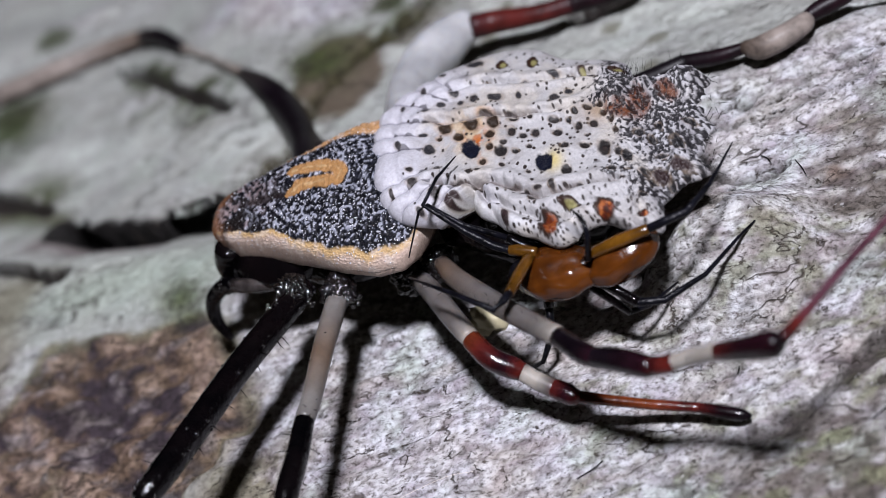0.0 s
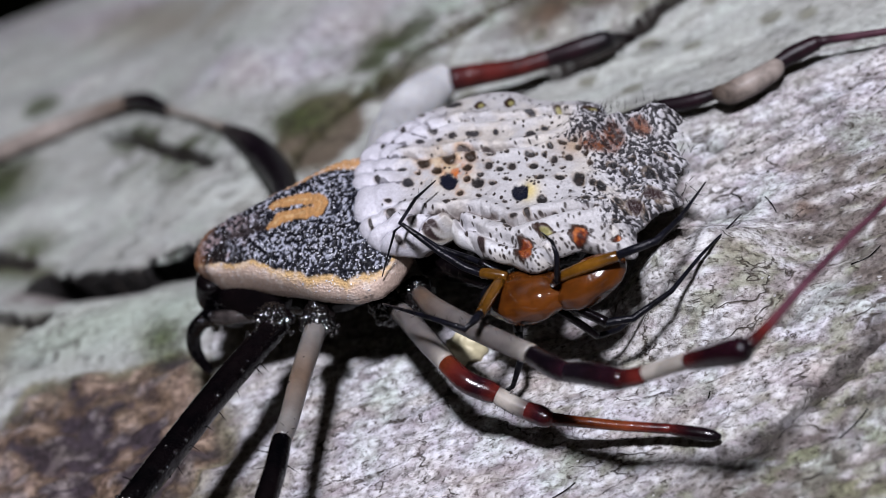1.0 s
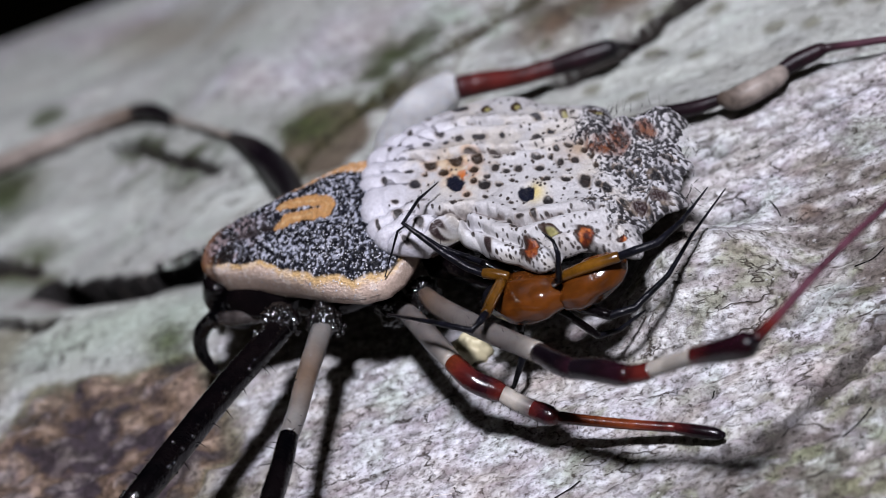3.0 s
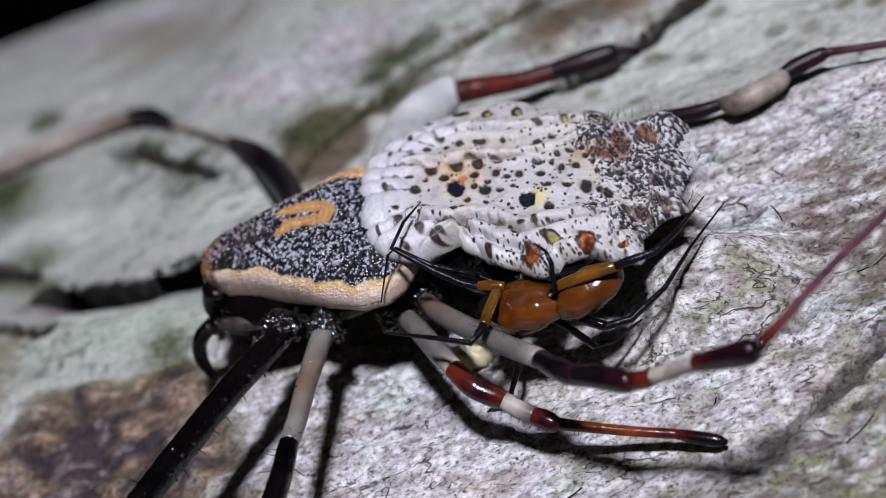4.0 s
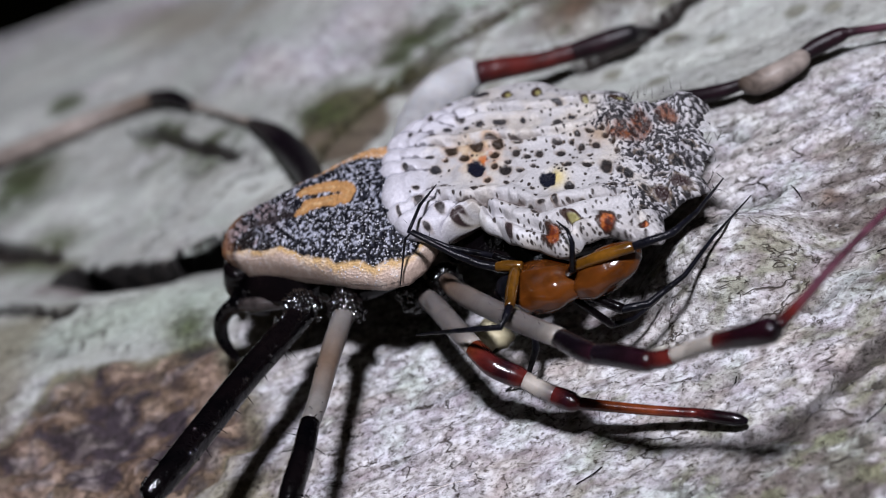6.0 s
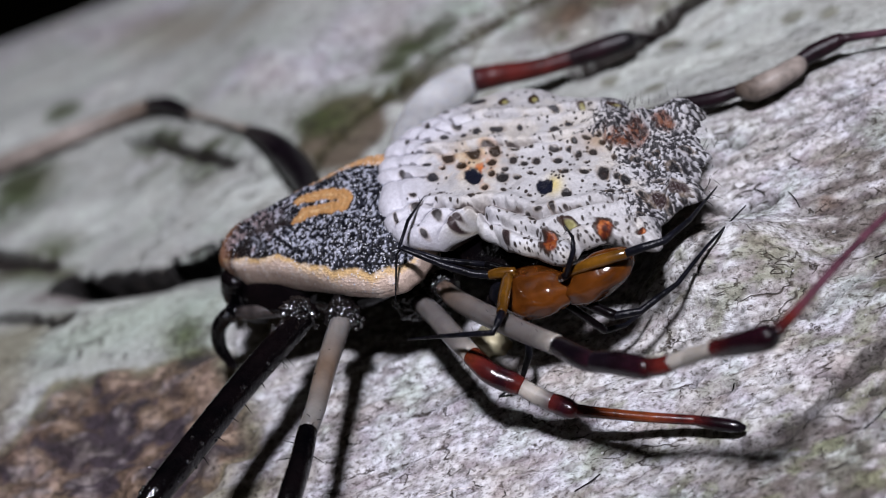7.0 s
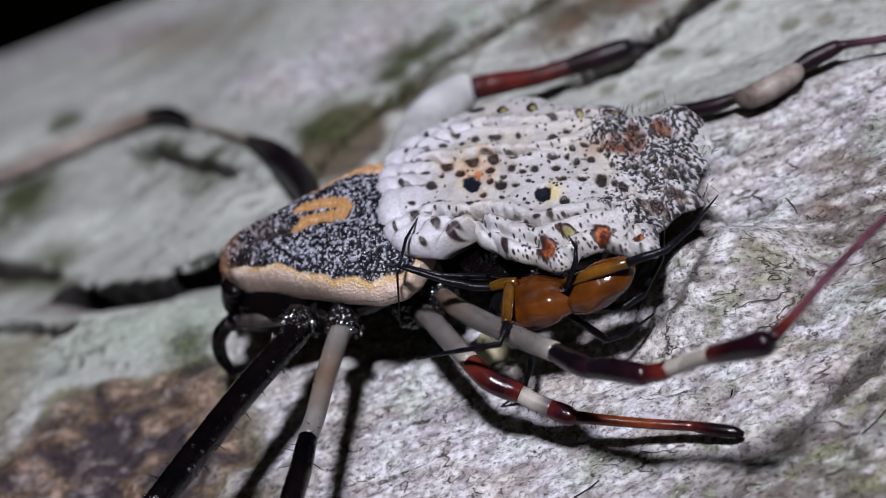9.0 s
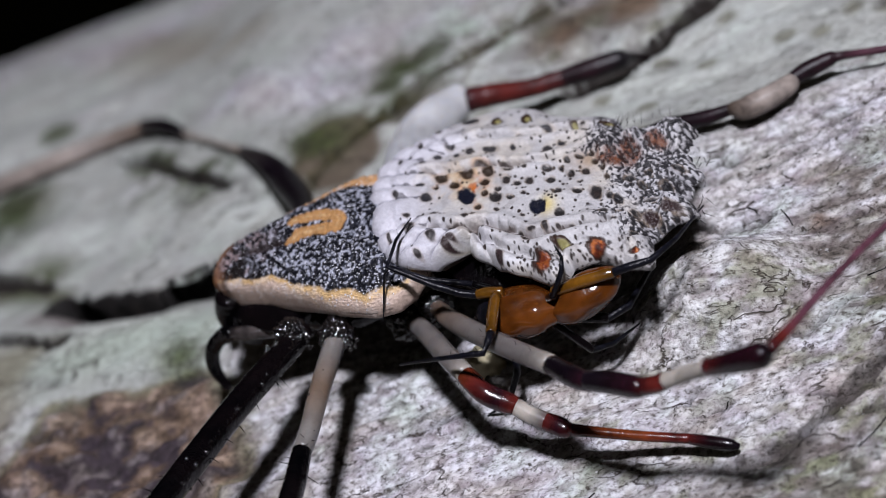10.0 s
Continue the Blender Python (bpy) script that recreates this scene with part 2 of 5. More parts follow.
def tube(points, bm=None, sides=12, steps=4, wobble=0.0, seed=1, cap=True, tones=None):
    """A round limb through (x, y, z, r) with domed ends; tones: its pigments from root to tip."""
    bm = bm or bmesh.new()
    layer = bm.verts.layers.float_color.new("tone") if tones else None
    line = smooth_line(points, steps) if steps > 1 else [np.array(q, float) for q in points]
    if cap:
        for end, inner in ((0, 1), (-1, -2)):
            way = line[end][:3] - line[inner][:3]
            way = way / (np.linalg.norm(way) + 1e-9)
            q = line[end]
            for out, size in ((0.13, 0.9), (0.24, 0.66), (0.29, 0.3)):
                tip = np.r_[q[:3] + way * q[3] * out, q[3] * size]
                line = [tip] + line if end == 0 else line + [tip]
    rng = random.Random(seed)
    rings, side = [], None
    for k, q in enumerate(line):
        a, b = line[max(k - 1, 0)][:3], line[min(k + 1, len(line) - 1)][:3]
        way = Vector(b - a).normalized()
        if side is None:
            side = way.orthogonal().normalized()
        side = (side - way * side.dot(way)).normalized()
        up = way.cross(side)
        ring = []
        for n in range(sides):
            t = 2 * math.pi * n / sides
            r = max(q[3], 1e-4) * (1 + wobble * (rng.random() - 0.5))
            ring.append(bm.verts.new(Vector(q[:3]) + (side * math.cos(t) + up * math.sin(t)) * r))
        rings.append(ring)
        if tones:
            f = k / (len(line) - 1) * (len(tones) - 1)
            n = min(int(f), len(tones) - 2)
            u = f - n
            for v in ring:
                v[layer] = (*(tones[n][c] * (1 - u) + tones[n + 1][c] * u for c in range(3)), 1)
    for a, b in zip(rings[:-1], rings[1:]):
        for n in range(sides):
            bm.faces.new((a[n], a[(n + 1) % sides], b[(n + 1) % sides], b[n]))
    bm.faces.new(list(reversed(rings[0])))
    bm.faces.new(rings[-1])
    return bm


def blob(centre, size, turn=(0, 0, 0), bm=None, segments=24, rings=16, lumps=0.0, seed=0, warts=0.0):
    """A rounded body, its outline made uneven by lumps and warts."""
    bm = bm or bmesh.new()
    m = pose(*centre, *turn) @ Matrix.Diagonal((*size, 1))
    made = bmesh.ops.create_uvsphere(bm, u_segments=segments, v_segments=rings, radius=1)["verts"]
    for v in made:
        k = 1 + lumps * noise.noise(v.co * 2.3 + Vector((seed, 0, 0))) + warts * noise.noise(v.co * 7.5 + Vector((0, seed, 0)))
        v.co = m @ (v.co * k)
    return bm


def spines(bm, points, count, length, seed, thick=0.012, lean=0.5):
    """Short stiff hairs along a limb, all in one mesh."""
    rng = random.Random(seed)
    line = smooth_line(points, 6)
    for _ in range(count):
        k = rng.randrange(len(line) - 1)
        q, way = line[k], Vector(line[k + 1][:3] - line[k][:3]).normalized()
        out = Vector((rng.gauss(0, 1), rng.gauss(0, 1), rng.gauss(0, 1)))
        out = (out - way * out.dot(way)).normalized()
        root = Vector(q[:3]) + out * q[3] * 0.9
        tip = root + (out + way * lean * rng.uniform(0.4, 1.4)).normalized() * length * rng.uniform(0.6, 1.3)
        tube([(*root, thick), (*((root + tip) / 2), thick * 0.7), (*tip, thick * 0.15)], bm, 5, 1, cap=False)
    return bm


# ---- the branch ----
CREVICES = [  # line in plan, depth, half width
    ([(-14.9, 7.0), (-13.32, 6.42), (-10.35, 4.46), (-7.84, 3.5), (-6.2, 3.6)], 3.0, 0.34),
    ([(-19.5, 7.4), (-16.68, 5.5), (-14.5, 4.0), (-12.67, 2.6)], 0.9, 0.26),
    ([(-14.5, 15.6), (-12.56, 13.62), (-9.92, 10.49), (-8.5, 9.0)], 0.7, 0.18),
    ([(-6.5, 5.0), (-6.01, 5.74), (-5.41, 7.97), (-4.34, 9), (-3.24, 9.75), (-1.79, 11.11), (0.29, 11.84), (2.18, 12.71), (5, 14)], 1.3, 0.24),
    ([(3.2, 7.4), (4.84, 8.21), (5.74, 8.64), (6.47, 9.25), (7.4, 10.1)], 1.1, 0.4),
    ([(5.39, -5.01), (6.1, -5.04), (7, -5.21)], 0.14, 0.05),
    # no crack: a darkened groove standing for a ridge's shadow line
    ([(6.9, -9.75), (8.22, -9.5), (9.24, -8.7), (10.78, -7.7)], 0.28, 0.16),
    ([(8.4, -6.4), (9.3, -6.2), (10.4, -5.6)], 0.14, 0.06),
    ([(-19.5, 11.0), (-17.6, 9.77), (-16.51, 8.97), (-15.7, 8.4)], 0.8, 0.3),
]


def cells(x, y, size, seed):
    """Distance to the nearest of scattered points, in units of size, and a random number of that point."""
    u, v = x / size, y / size
    iu, iv = np.floor(u).astype(np.int64), np.floor(v).astype(np.int64)
    best, pick = np.full(x.shape, 9.0), np.zeros(x.shape)
    for a in (-1, 0, 1):
        for b in (-1, 0, 1):
            ci, cj = iu + a, iv + b
            d = np.hypot(ci + hashed(ci, cj, seed) - u, cj + hashed(ci, cj, seed + 1) - v)
            near = d < best
            best, pick = np.where(near, d, best), np.where(near, hashed(ci, cj, seed + 2), pick)
    return best, pick


def bark_base(x, y):
    z = -1.8 * step(0, 8, y) - 1.6 * step(-7, -15, x) * step(-1, 11, y)
    z = z - 0.8 * step(10, 45, y) * step(4, -24, x)
    far = np.clip(y - 4, 0, 72.5)
    near = np.clip(-14 - y, 0, 72.5)
    return z + np.sqrt(5256.25 - far**2) - 72.5 + np.sqrt(5256.25 - near**2) - 72.5


def ridge(x, y, seed):
    return 1 - np.abs(2 * fbm(x, y, seed, 4) - 1)


def bark_relief(x, y):
    """Height over the round of the branch, and the open cracks from 0 to 1."""
    away_near = step(-1, 6, y) + 0.6 * step(-4, -10, x)
    far = np.clip(away_near, 0, 1)
    h = (fbm(x * 0.13, y * 0.30, 5, 3) - 0.5) * (0.35 + 0.7 * far)
    h += (fbm(x * 0.5, y * 1.5, 11) - 0.5) * (0.30 - 0.16 * far)
    h += (fbm(x * 1.7, y * 3.4, 23) - 0.5) * (0.26 - 0.16 * far)
    h += 1.2 * step(2.3, 0.4, np.hypot((x - 7.0) / 1.25, (y + 4.6) / 1.0))
    brown = brown_patch(x, y)
    h += brown * ((fbm(x * 0.9, y * 1.6, 31) - 0.5) * 1.3 - 0.1)
    open_ = np.zeros_like(x)
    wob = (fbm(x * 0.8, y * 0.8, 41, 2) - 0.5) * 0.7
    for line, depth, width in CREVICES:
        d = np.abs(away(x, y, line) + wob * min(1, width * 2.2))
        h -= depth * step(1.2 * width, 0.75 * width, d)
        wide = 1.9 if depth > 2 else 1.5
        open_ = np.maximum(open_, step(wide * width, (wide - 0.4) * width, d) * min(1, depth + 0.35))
    line = CREVICES[0][0]
    lower = np.interp(x, [p[0] for p in line], [p[1] for p in line]) - y
    h -= 1.0 * step(-15.2, -13.4, x) * step(-5.4, -7.0, x) * np.where(lower > -0.3, step(3.2, 0.0, lower), 0)
    thin = step(0.955, 0.995, ridge(x * 0.22 + 3, y * 0.8, 57)) * step(0.45, 0.6, fbm(x * 0.1, y * 0.15, 61))
    h -= 0.28 * thin
    hair = step(0.965, 0.995, ridge(x * 0.7, y * 2.0, 71)) * step(0.4, 0.65, fbm(x * 0.3, y * 0.4, 67))
    h -= 0.07 * hair
    return h, np.maximum(open_, np.maximum(0.75 * thin, 0.6 * hair))


def brown_patch(x, y):
    d = np.hypot((x + 10.0) / 4.3, (y + 4.3) / 3.3) + (fbm(x * 0.5, y * 0.7, 83) - 0.5) * 0.9
    return step(1.12, 0.92, d) * step(-5.0, -6.3, x + 0.35 * (y + 5))


def bark_tone(x, y, open_):
    n1, n2 = fbm(x * 0.16, y * 0.3, 91), fbm(x * 0.6, y * 1.3, 97)
    c = np.zeros(x.shape + (3,)) + np.array((0.488, 0.472, 0.498))
    pale = np.maximum(step(-1, 3, y), step(-5, -8, x)) * step(0.35, 0.55, fbm(x * 0.12, y * 0.2, 89))
    c = blend(c, (0.302, 0.316, 0.286), 0.85 * pale)
    c = blend(c, (0.428, 0.448, 0.416), step(0.45, 0.62, n1) * (0.25 + 0.6 * np.maximum(step(-1, 3, y), step(-5, -8, x))))
    c = blend(c, (0.33, 0.285, 0.255), step(0.52, 0.68, n2) * 0.55 * (1 - 0.7 * pale) * (1 - 0.6 * step(-4.5, -1.5, y)))
    smear = np.exp(-((away(x, y, [(-17, 27), (-13.4, 23.5), (-10, 20.8)]) / 2.0) ** 2)) * step(0.35, 0.6, fbm(x * 0.3, y * 0.3, 93))
    c = blend(c, (0.19, 0.165, 0.125), smear * 0.7)
    right = step(8.5, 10.4, x + 0.5 * (fbm(x * 0.5, y * 0.9, 101) - 0.5) * 6) * step(0.5, -2, y)
    right = np.maximum(right, step(-8.9, -10.0, y + (fbm(x * 0.5, y * 0.7, 103) - 0.5) * 3) * step(3.5, 7.5, x))
    c = blend(c, (0.12, 0.098, 0.082), right * step(0.32, 0.54, fbm(x * 0.9, y * 2.4, 107)) * 0.9)
    c = blend(c, (0.44, 0.43, 0.42), right * step(0.56, 0.68, fbm(x * 2.0, y * 3.4, 109)) * 0.8)
    rust = np.exp(-(((x - 9.7) / 0.5) ** 2 + ((y + 2.1) / 0.9) ** 2)) * step(0.4, 0.6, n2)
    c = blend(c, (0.26, 0.14, 0.105), rust * 0.8)
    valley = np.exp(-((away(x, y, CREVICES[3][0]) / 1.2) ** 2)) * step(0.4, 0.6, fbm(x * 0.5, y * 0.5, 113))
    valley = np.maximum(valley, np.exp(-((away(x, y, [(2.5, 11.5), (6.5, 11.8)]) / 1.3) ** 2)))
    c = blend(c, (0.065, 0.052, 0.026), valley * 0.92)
    plate = np.exp(-((away(x, y, [(2.4, 10.6), (3.6, 11.3), (5.6, 11.0)]) / 0.85) ** 2)) * step(0.25, 0.5, fbm(x * 0.8, y * 0.8, 115))
    c = blend(c, (0.15, 0.095, 0.06), plate * 0.9)
    fleck, pick = cells(x, y, 1.5, 116)
    c = blend(c, (0.12, 0.115, 0.075), step(0.30, 0.12, fleck + 0.3 * (fbm(x * 2, y * 2, 118) - 0.5)) * (pick < 0.4) * step(0.5, 2.5, y) * step(-3, 0, x) * 0.75)
    scar = np.hypot((x + 4.5) / 1.35, (y - 8.7) / 2.1) + (fbm(x * 0.9, y * 0.9, 117) - 0.5) * 0.9
    c = blend(c, (0.09, 0.065, 0.042), step(1.1, 0.8, scar) * 0.95)
    b = brown_patch(x, y)
    tones = fbm(x * 1.1, y * 1.7, 127)
    c = blend(c, (0.115, 0.075, 0.05), b)
    c = blend(c, (0.034, 0.023, 0.030), b * step(0.46, 0.58, tones))
    c = blend(c, (0.25, 0.18, 0.14), b * step(0.44, 0.34, tones))
    c = blend(c, (0.20, 0.17, 0.17), b * step(0.60, 0.70, fbm(x * 1.9, y * 2.6, 129)) * 0.8)
    edge = np.clip(b * (1 - b) * 4, 0, 1)
    c = blend(c, (0.10, 0.09, 0.035), edge * 0.6)
    ledge = np.exp(-((away(x, y, [(-19.0, 7.9), (-17.4, 7.2), (-14.6, 6.2), (-11.5, 4.4), (-9.3, 3.6)]) / 0.6) ** 2))
    c = blend(c, (0.17, 0.14, 0.135), ledge * step(0.3, 0.55, fbm(x * 0.6, y * 0.9, 133)) * 0.85)
    stale = step(-12.6, -14.0, x + 0.8 * (fbm(x * 0.6, y * 0.6, 134) - 0.5)) * step(-3.5, -1.5, y) * step(5.0, 3.0, y)
    c = blend(c, (0.15, 0.135, 0.085), stale * 0.8)
    mottle = np.exp(-(((x + 5.4) / 1.7) ** 2 + ((y + 7.4) / 1.5) ** 2)) * step(0.34, 0.56, fbm(x * 0.9, y * 1.3, 136))
    c = blend(c, (0.15, 0.135, 0.085), np.clip(1.3 * mottle, 0, 0.85))
    fresh = np.exp(-((away(x, y, [(-12.4, 1.4), (-9.7, 0.9), (-7.6, 0.5)]) / 1.2) ** 2))
    c = blend(c, (0.33, 0.38, 0.32), fresh * 0.8 * (1 - b))
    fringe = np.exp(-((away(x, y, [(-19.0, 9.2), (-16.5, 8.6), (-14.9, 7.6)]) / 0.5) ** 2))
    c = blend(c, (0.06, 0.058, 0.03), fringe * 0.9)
    green = np.zeros_like(x)
    for gx, gy, r in ((-8.15, -0.4, 0.8), (-18.6, 14.0, 1.7), (-2.6, 12.3, 1.5), (-5.2, 9.5, 1.2), (-12.6, 12.6, 1.1), (-10.4, 10.9, 0.8), (-16.2, 9.3, 1.2), (-9.6, 10.2, 1.1)):
        green = np.maximum(green, np.exp(-(((x - gx) / r) ** 2 + ((y - gy) / r) ** 2)))
    green *= step(0.32, 0.5, fbm(x * 0.9, y * 1.2, 131))
    c = blend(c, (0.042, 0.056, 0.014), green * 0.92)
    # dense moss tufts in the hollows of the far bark, thin moss on the near ridge
    tuft = np.zeros_like(x)
    for gx, gy, r in ((-18.7, 15.0, 0.95), (-13.1, 14.2, 0.75), (-12.2, 13.5, 0.5), (-10.0, 10.9, 0.6), (-18.1, 19.2, 0.8), (-5.7, 9.6, 0.5), (-3.2, 11.3, 0.55), (-2.5, 12.2, 0.5), (-1.8, 12.6, 0.6)):
        d = np.hypot((x - gx) / (1.35 * r), (y - gy) / r) + 0.9 * (fbm(x * 1.1, y * 1.1, 139) - 0.5)
        tuft = np.maximum(tuft, step(1.15, 0.55, d))
    c = blend(c, (0.030, 0.040, 0.008), tuft * 0.85)
    thin_moss = step(0.55, 0.66, fbm(x * 1.5, y * 2.6, 141)) * step(0.40, 0.56, fbm(x * 0.3, y * 0.4, 143)) * step(0.0, -3.0, y) * step(1.0, 4.0, x)
    c = blend(c, (0.17, 0.18, 0.095), thin_moss * 0.6)
    # brown litter in the open cracks, blackened for the shade down inside them
    humus_shade = np.zeros(x.shape + (3,)) + np.array((0.018, 0.013, 0.010))
    humus_shade = blend(humus_shade, (0.06, 0.052, 0.022), step(0.30, 0.5, fbm(x * 0.7, y * 0.9, 137)) * np.exp(-((away(x, y, CREVICES[3][0]) / 1.5) ** 2)))
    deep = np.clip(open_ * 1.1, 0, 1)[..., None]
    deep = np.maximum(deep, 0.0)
    # widest crevice painted near black, for the shadow under its leaning lip
    humus_shade = blend(humus_shade, (0.004, 0.003, 0.003), np.exp(-((away(x, y, CREVICES[0][0]) / 0.9) ** 2)))
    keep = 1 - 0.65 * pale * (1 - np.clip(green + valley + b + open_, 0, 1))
    return np.concatenate([c * (1 - deep) + humus_shade * deep, keep[..., None]], -1)


def overhang(x, y):
    """How far the lip of the widest crevice leans over it."""
    line = CREVICES[0][0]
    mid = np.interp(x, [p[0] for p in line], [p[1] for p in line])
    over = y - mid - 0.45
    inside = step(-15.0, -13.8, x) * step(-5.6, -6.8, x)
    return inside * 0.5 * np.where(over > 0, step(1.8, 0.0, over), 0)


def bark_at(x, y):
    """The height of the bark at one place."""
    x, y = np.array([float(x)]), np.array([float(y)])
    return float((bark_base(x, y) + bark_relief(x, y)[0])[0])


def build_branch():
    along = np.concatenate([np.linspace(-320, -90, 24), np.linspace(-86, -34, 90), np.arange(-33.5, -20, 0.22),
                            np.arange(-20, 16, 0.125), np.linspace(16.3, 30, 40), np.linspace(34, 130, 12)])
    turn = np.radians(np.linspace(88, 12, 26))
    over = np.concatenate([-14 - 72.5 * np.sin(turn), np.arange(-30, -14, 0.4), np.arange(-13.8, 13, 0.115), np.arange(13, 46, 0.2),
                           4 + 72.5 * np.sin(np.radians(np.linspace(36, 88, 30)))])
    gx, gy = np.meshgrid(along, over, indexing="ij")
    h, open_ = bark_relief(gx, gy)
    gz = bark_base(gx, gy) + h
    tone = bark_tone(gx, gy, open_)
    gy = gy - overhang(gx, gy)
    t = np.linspace(0.02, math.pi - 0.02, 28)
    uy = -5 + 84 * np.cos(t)
    uz = -76 - 62 * np.sin(t)
    ux, uyy = np.meshgrid(along, uy, indexing="ij")
    uzz = np.broadcast_to(uz, ux.shape) + (fbm(ux * 0.1, uyy * 0.1, 7) - 0.5)
    tone2 = np.zeros(ux.shape + (4,)) + np.array((0.3, 0.28, 0.25, 1))
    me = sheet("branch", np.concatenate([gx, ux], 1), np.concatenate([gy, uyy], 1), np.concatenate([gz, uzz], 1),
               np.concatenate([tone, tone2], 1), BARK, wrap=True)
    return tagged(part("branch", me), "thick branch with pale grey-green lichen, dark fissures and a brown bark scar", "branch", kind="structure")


branch = build_branch()


# ---- a dark sheet added far behind, so the corner past the branch stays black ----
def build_backdrop():
    turn = np.radians(np.linspace(-70, 70, 41))
    rise = np.linspace(-500, 700, 25)
    aa, zz = np.meshgrid(turn, rise, indexing="ij")
    r = 900 + 60 * (fbm(aa * 9, zz * 0.02, 301) - 0.5)
    me = sheet("backdrop", r * np.sin(aa) - 120, r * np.cos(aa), zz, None, PLAIN_DARK)
    return tagged(part("backdrop", me), "plain dark backdrop added far behind the branch", "forest", kind="structure")


build_backdrop()


# ---- the large spider ----
# blots of pigment: place on the skin, half width, half height
SPOTS_BLUE = [(2.0, -2.35, 0.216, 0.189), (3.77, -3.32, 0.203, 0.189)]
SPOTS_BROWN = [(1.38, -1.39, 0.149, 0.122), (2.02, -1.49, 0.176, 0.108), (2.54, -1.53, 0.122, 0.122), (2.46, -1.94, 0.122, 0.081), (1.71, -1.83, 0.135, 0.081), (1.22, -1.75, 0.068, 0.041), (2.47, -2.41, 0.081, 0.068), (2.32, -2.91, 0.081, 0.068), (2.34, -1.14, 0.189, 0.068), (1.17, -1.12, 0.108, 0.041), (4.76, -1.6, 0.095, 0.054), (5.06, -1.58, 0.081, 0.054), (5.13, -1.87, 0.081, 0.068), (5.31, -2.12, 0.068, 0.054), (5.39, -2.51, 0.068, 0.054)]
SPOTS_MID = [(2.98, -2.02, 0.108, 0.095), (3.26, -2.23, 0.095, 0.068), (3.55, -2.19, 0.108, 0.095), (2.74, -2.65, 0.135, 0.108), (2.81, -2.35, 0.081, 0.054), (3.09, -2.75, 0.081, 0.054), (3.41, -2.67, 0.068, 0.041), (3.03, -1.59, 0.122, 0.054), (3.43, -1.62, 0.068, 0.054), (2.9, -1.28, 0.135, 0.041), (4.54, -2.19, 0.095, 0.081), (4.05, -2.29, 0.108, 0.081), (4.24, -2.87, 0.108, 0.068), (4.71, -3.0, 0.108, 0.068), (5.14, -3.17, 0.149, 0.149), (5.47, -3.37, 0.081, 0.095), (4.75, -2.61, 0.054, 0.041), (4.48, -1.68, 0.068, 0.054), (4.89, -2.19, 0.108, 0.081), (4.32, -1.95, 0.068, 0.054), (3.98, -1.86, 0.122, 0.054), (4.28, -3.74, 0.108, 0.095), (5.31, -3.94, 0.095, 0.095)]
SPOTS_FAR = [(2.01, -0.43, 0.108, 0.095), (2.55, -0.56, 0.176, 0.081), (3.11, -0.64, 0.068, 0.068), (1.52, -0.09, 0.122, 0.068), (1.2, -0.4, 0.108, 0.068), (1.68, -0.49, 0.081, 0.054), (0.69, 0.34, 0.068, 0.081), (0.83, -0.58, 0.095, 0.054), (0.22, -0.25, 0.054, 0.068), (0.86, -0.98, 0.095, 0.068), (0.81, -1.48, 0.135, 0.041), (1.0, -2.06, 0.149, 0.095), (0.21, -1.69, 0.081, 0.054), (1.91, 1.19, 0.23, 0.095), (1.09, 0.98, 0.095, 0.054), (3.96, -0.96, 0.122, 0.095), (4.29, -0.78, 0.108, 0.068), (3.9, 0.14, 0.135, 0.054), (4.81, -0.29, 0.108, 0.054), (4.3, -0.02, 0.068, 0.054), (2.28, 0.14, 0.122, 0.054), (2.85, -0.08, 0.095, 0.041), (3.27, -0.16, 0.122, 0.054)]
SPOTS_NEAR = [(1.26, -2.92, 0.081, 0.054), (1.23, -3.75, 0.122, 0.095), (0.84, -4.13, 0.081, 0.081), (0.14, -3.41, 0.054, 0.095), (0.67, -3.18, 0.135, 0.081), (0.56, -2.72, 0.095, 0.054), (1.83, -3.65, 0.203, 0.068), (3.01, -4.0, 0.189, 0.081), (3.3, -4.24, 0.095, 0.081), (2.23, -3.77, 0.135, 0.054), (3.64, -4.24, 0.108, 0.041), (3.52, -4.57, 0.081, 0.068), (3.97, -4.21, 0.068, 0.135), (4.27, -4.42, 0.122, 0.054), (4.56, -4.31, 0.081, 0.068), (5.44, -4.36, 0.162, 0.054), (4.24, -4.23, 0.054, 0.041), (2.24, -3.27, 0.081, 0.054), (2.06, -3.32, 0.068, 0.054), (2.77, -3.14, 0.068, 0.041), (3.42, -3.62, 0.068, 0.041)]
SPOTS_REAR = [(5.64, -3.53, 0.108, 0.108), (6.7, -3.1, 0.135, 0.095), (6.01, -4.15, 0.108, 0.081), (6.38, -3.67, 0.149, 0.068), (6.53, -4.53, 0.081, 0.095), (6.9, -4.43, 0.081, 0.054), (5.96, -4.94, 0.095, 0.081), (6.18, -3.01, 0.081, 0.068), (5.91, -2.75, 0.122, 0.068), (7.08, -2.65, 0.135, 0.054), (6.37, -2.64, 0.081, 0.068), (5.63, -4.06, 0.068, 0.068), (6.11, -4.39, 0.081, 0.068)]
SPOTS_MAROON = [(1.54, -4.03, 0.108, 0.122), (1.7, -3.92, 0.108, 0.068), (2.83, -4.84, 0.095, 0.203), (6.83, -4.16, 0.243, 0.081), (6.31, -4.25, 0.189, 0.095)]
SPOTS_ORANGE = [(3.84, -5.36, 0.2, 0.26), (5.07, -5.1, 0.22, 0.19), (5.93, -5.54, 0.12, 0.07)]
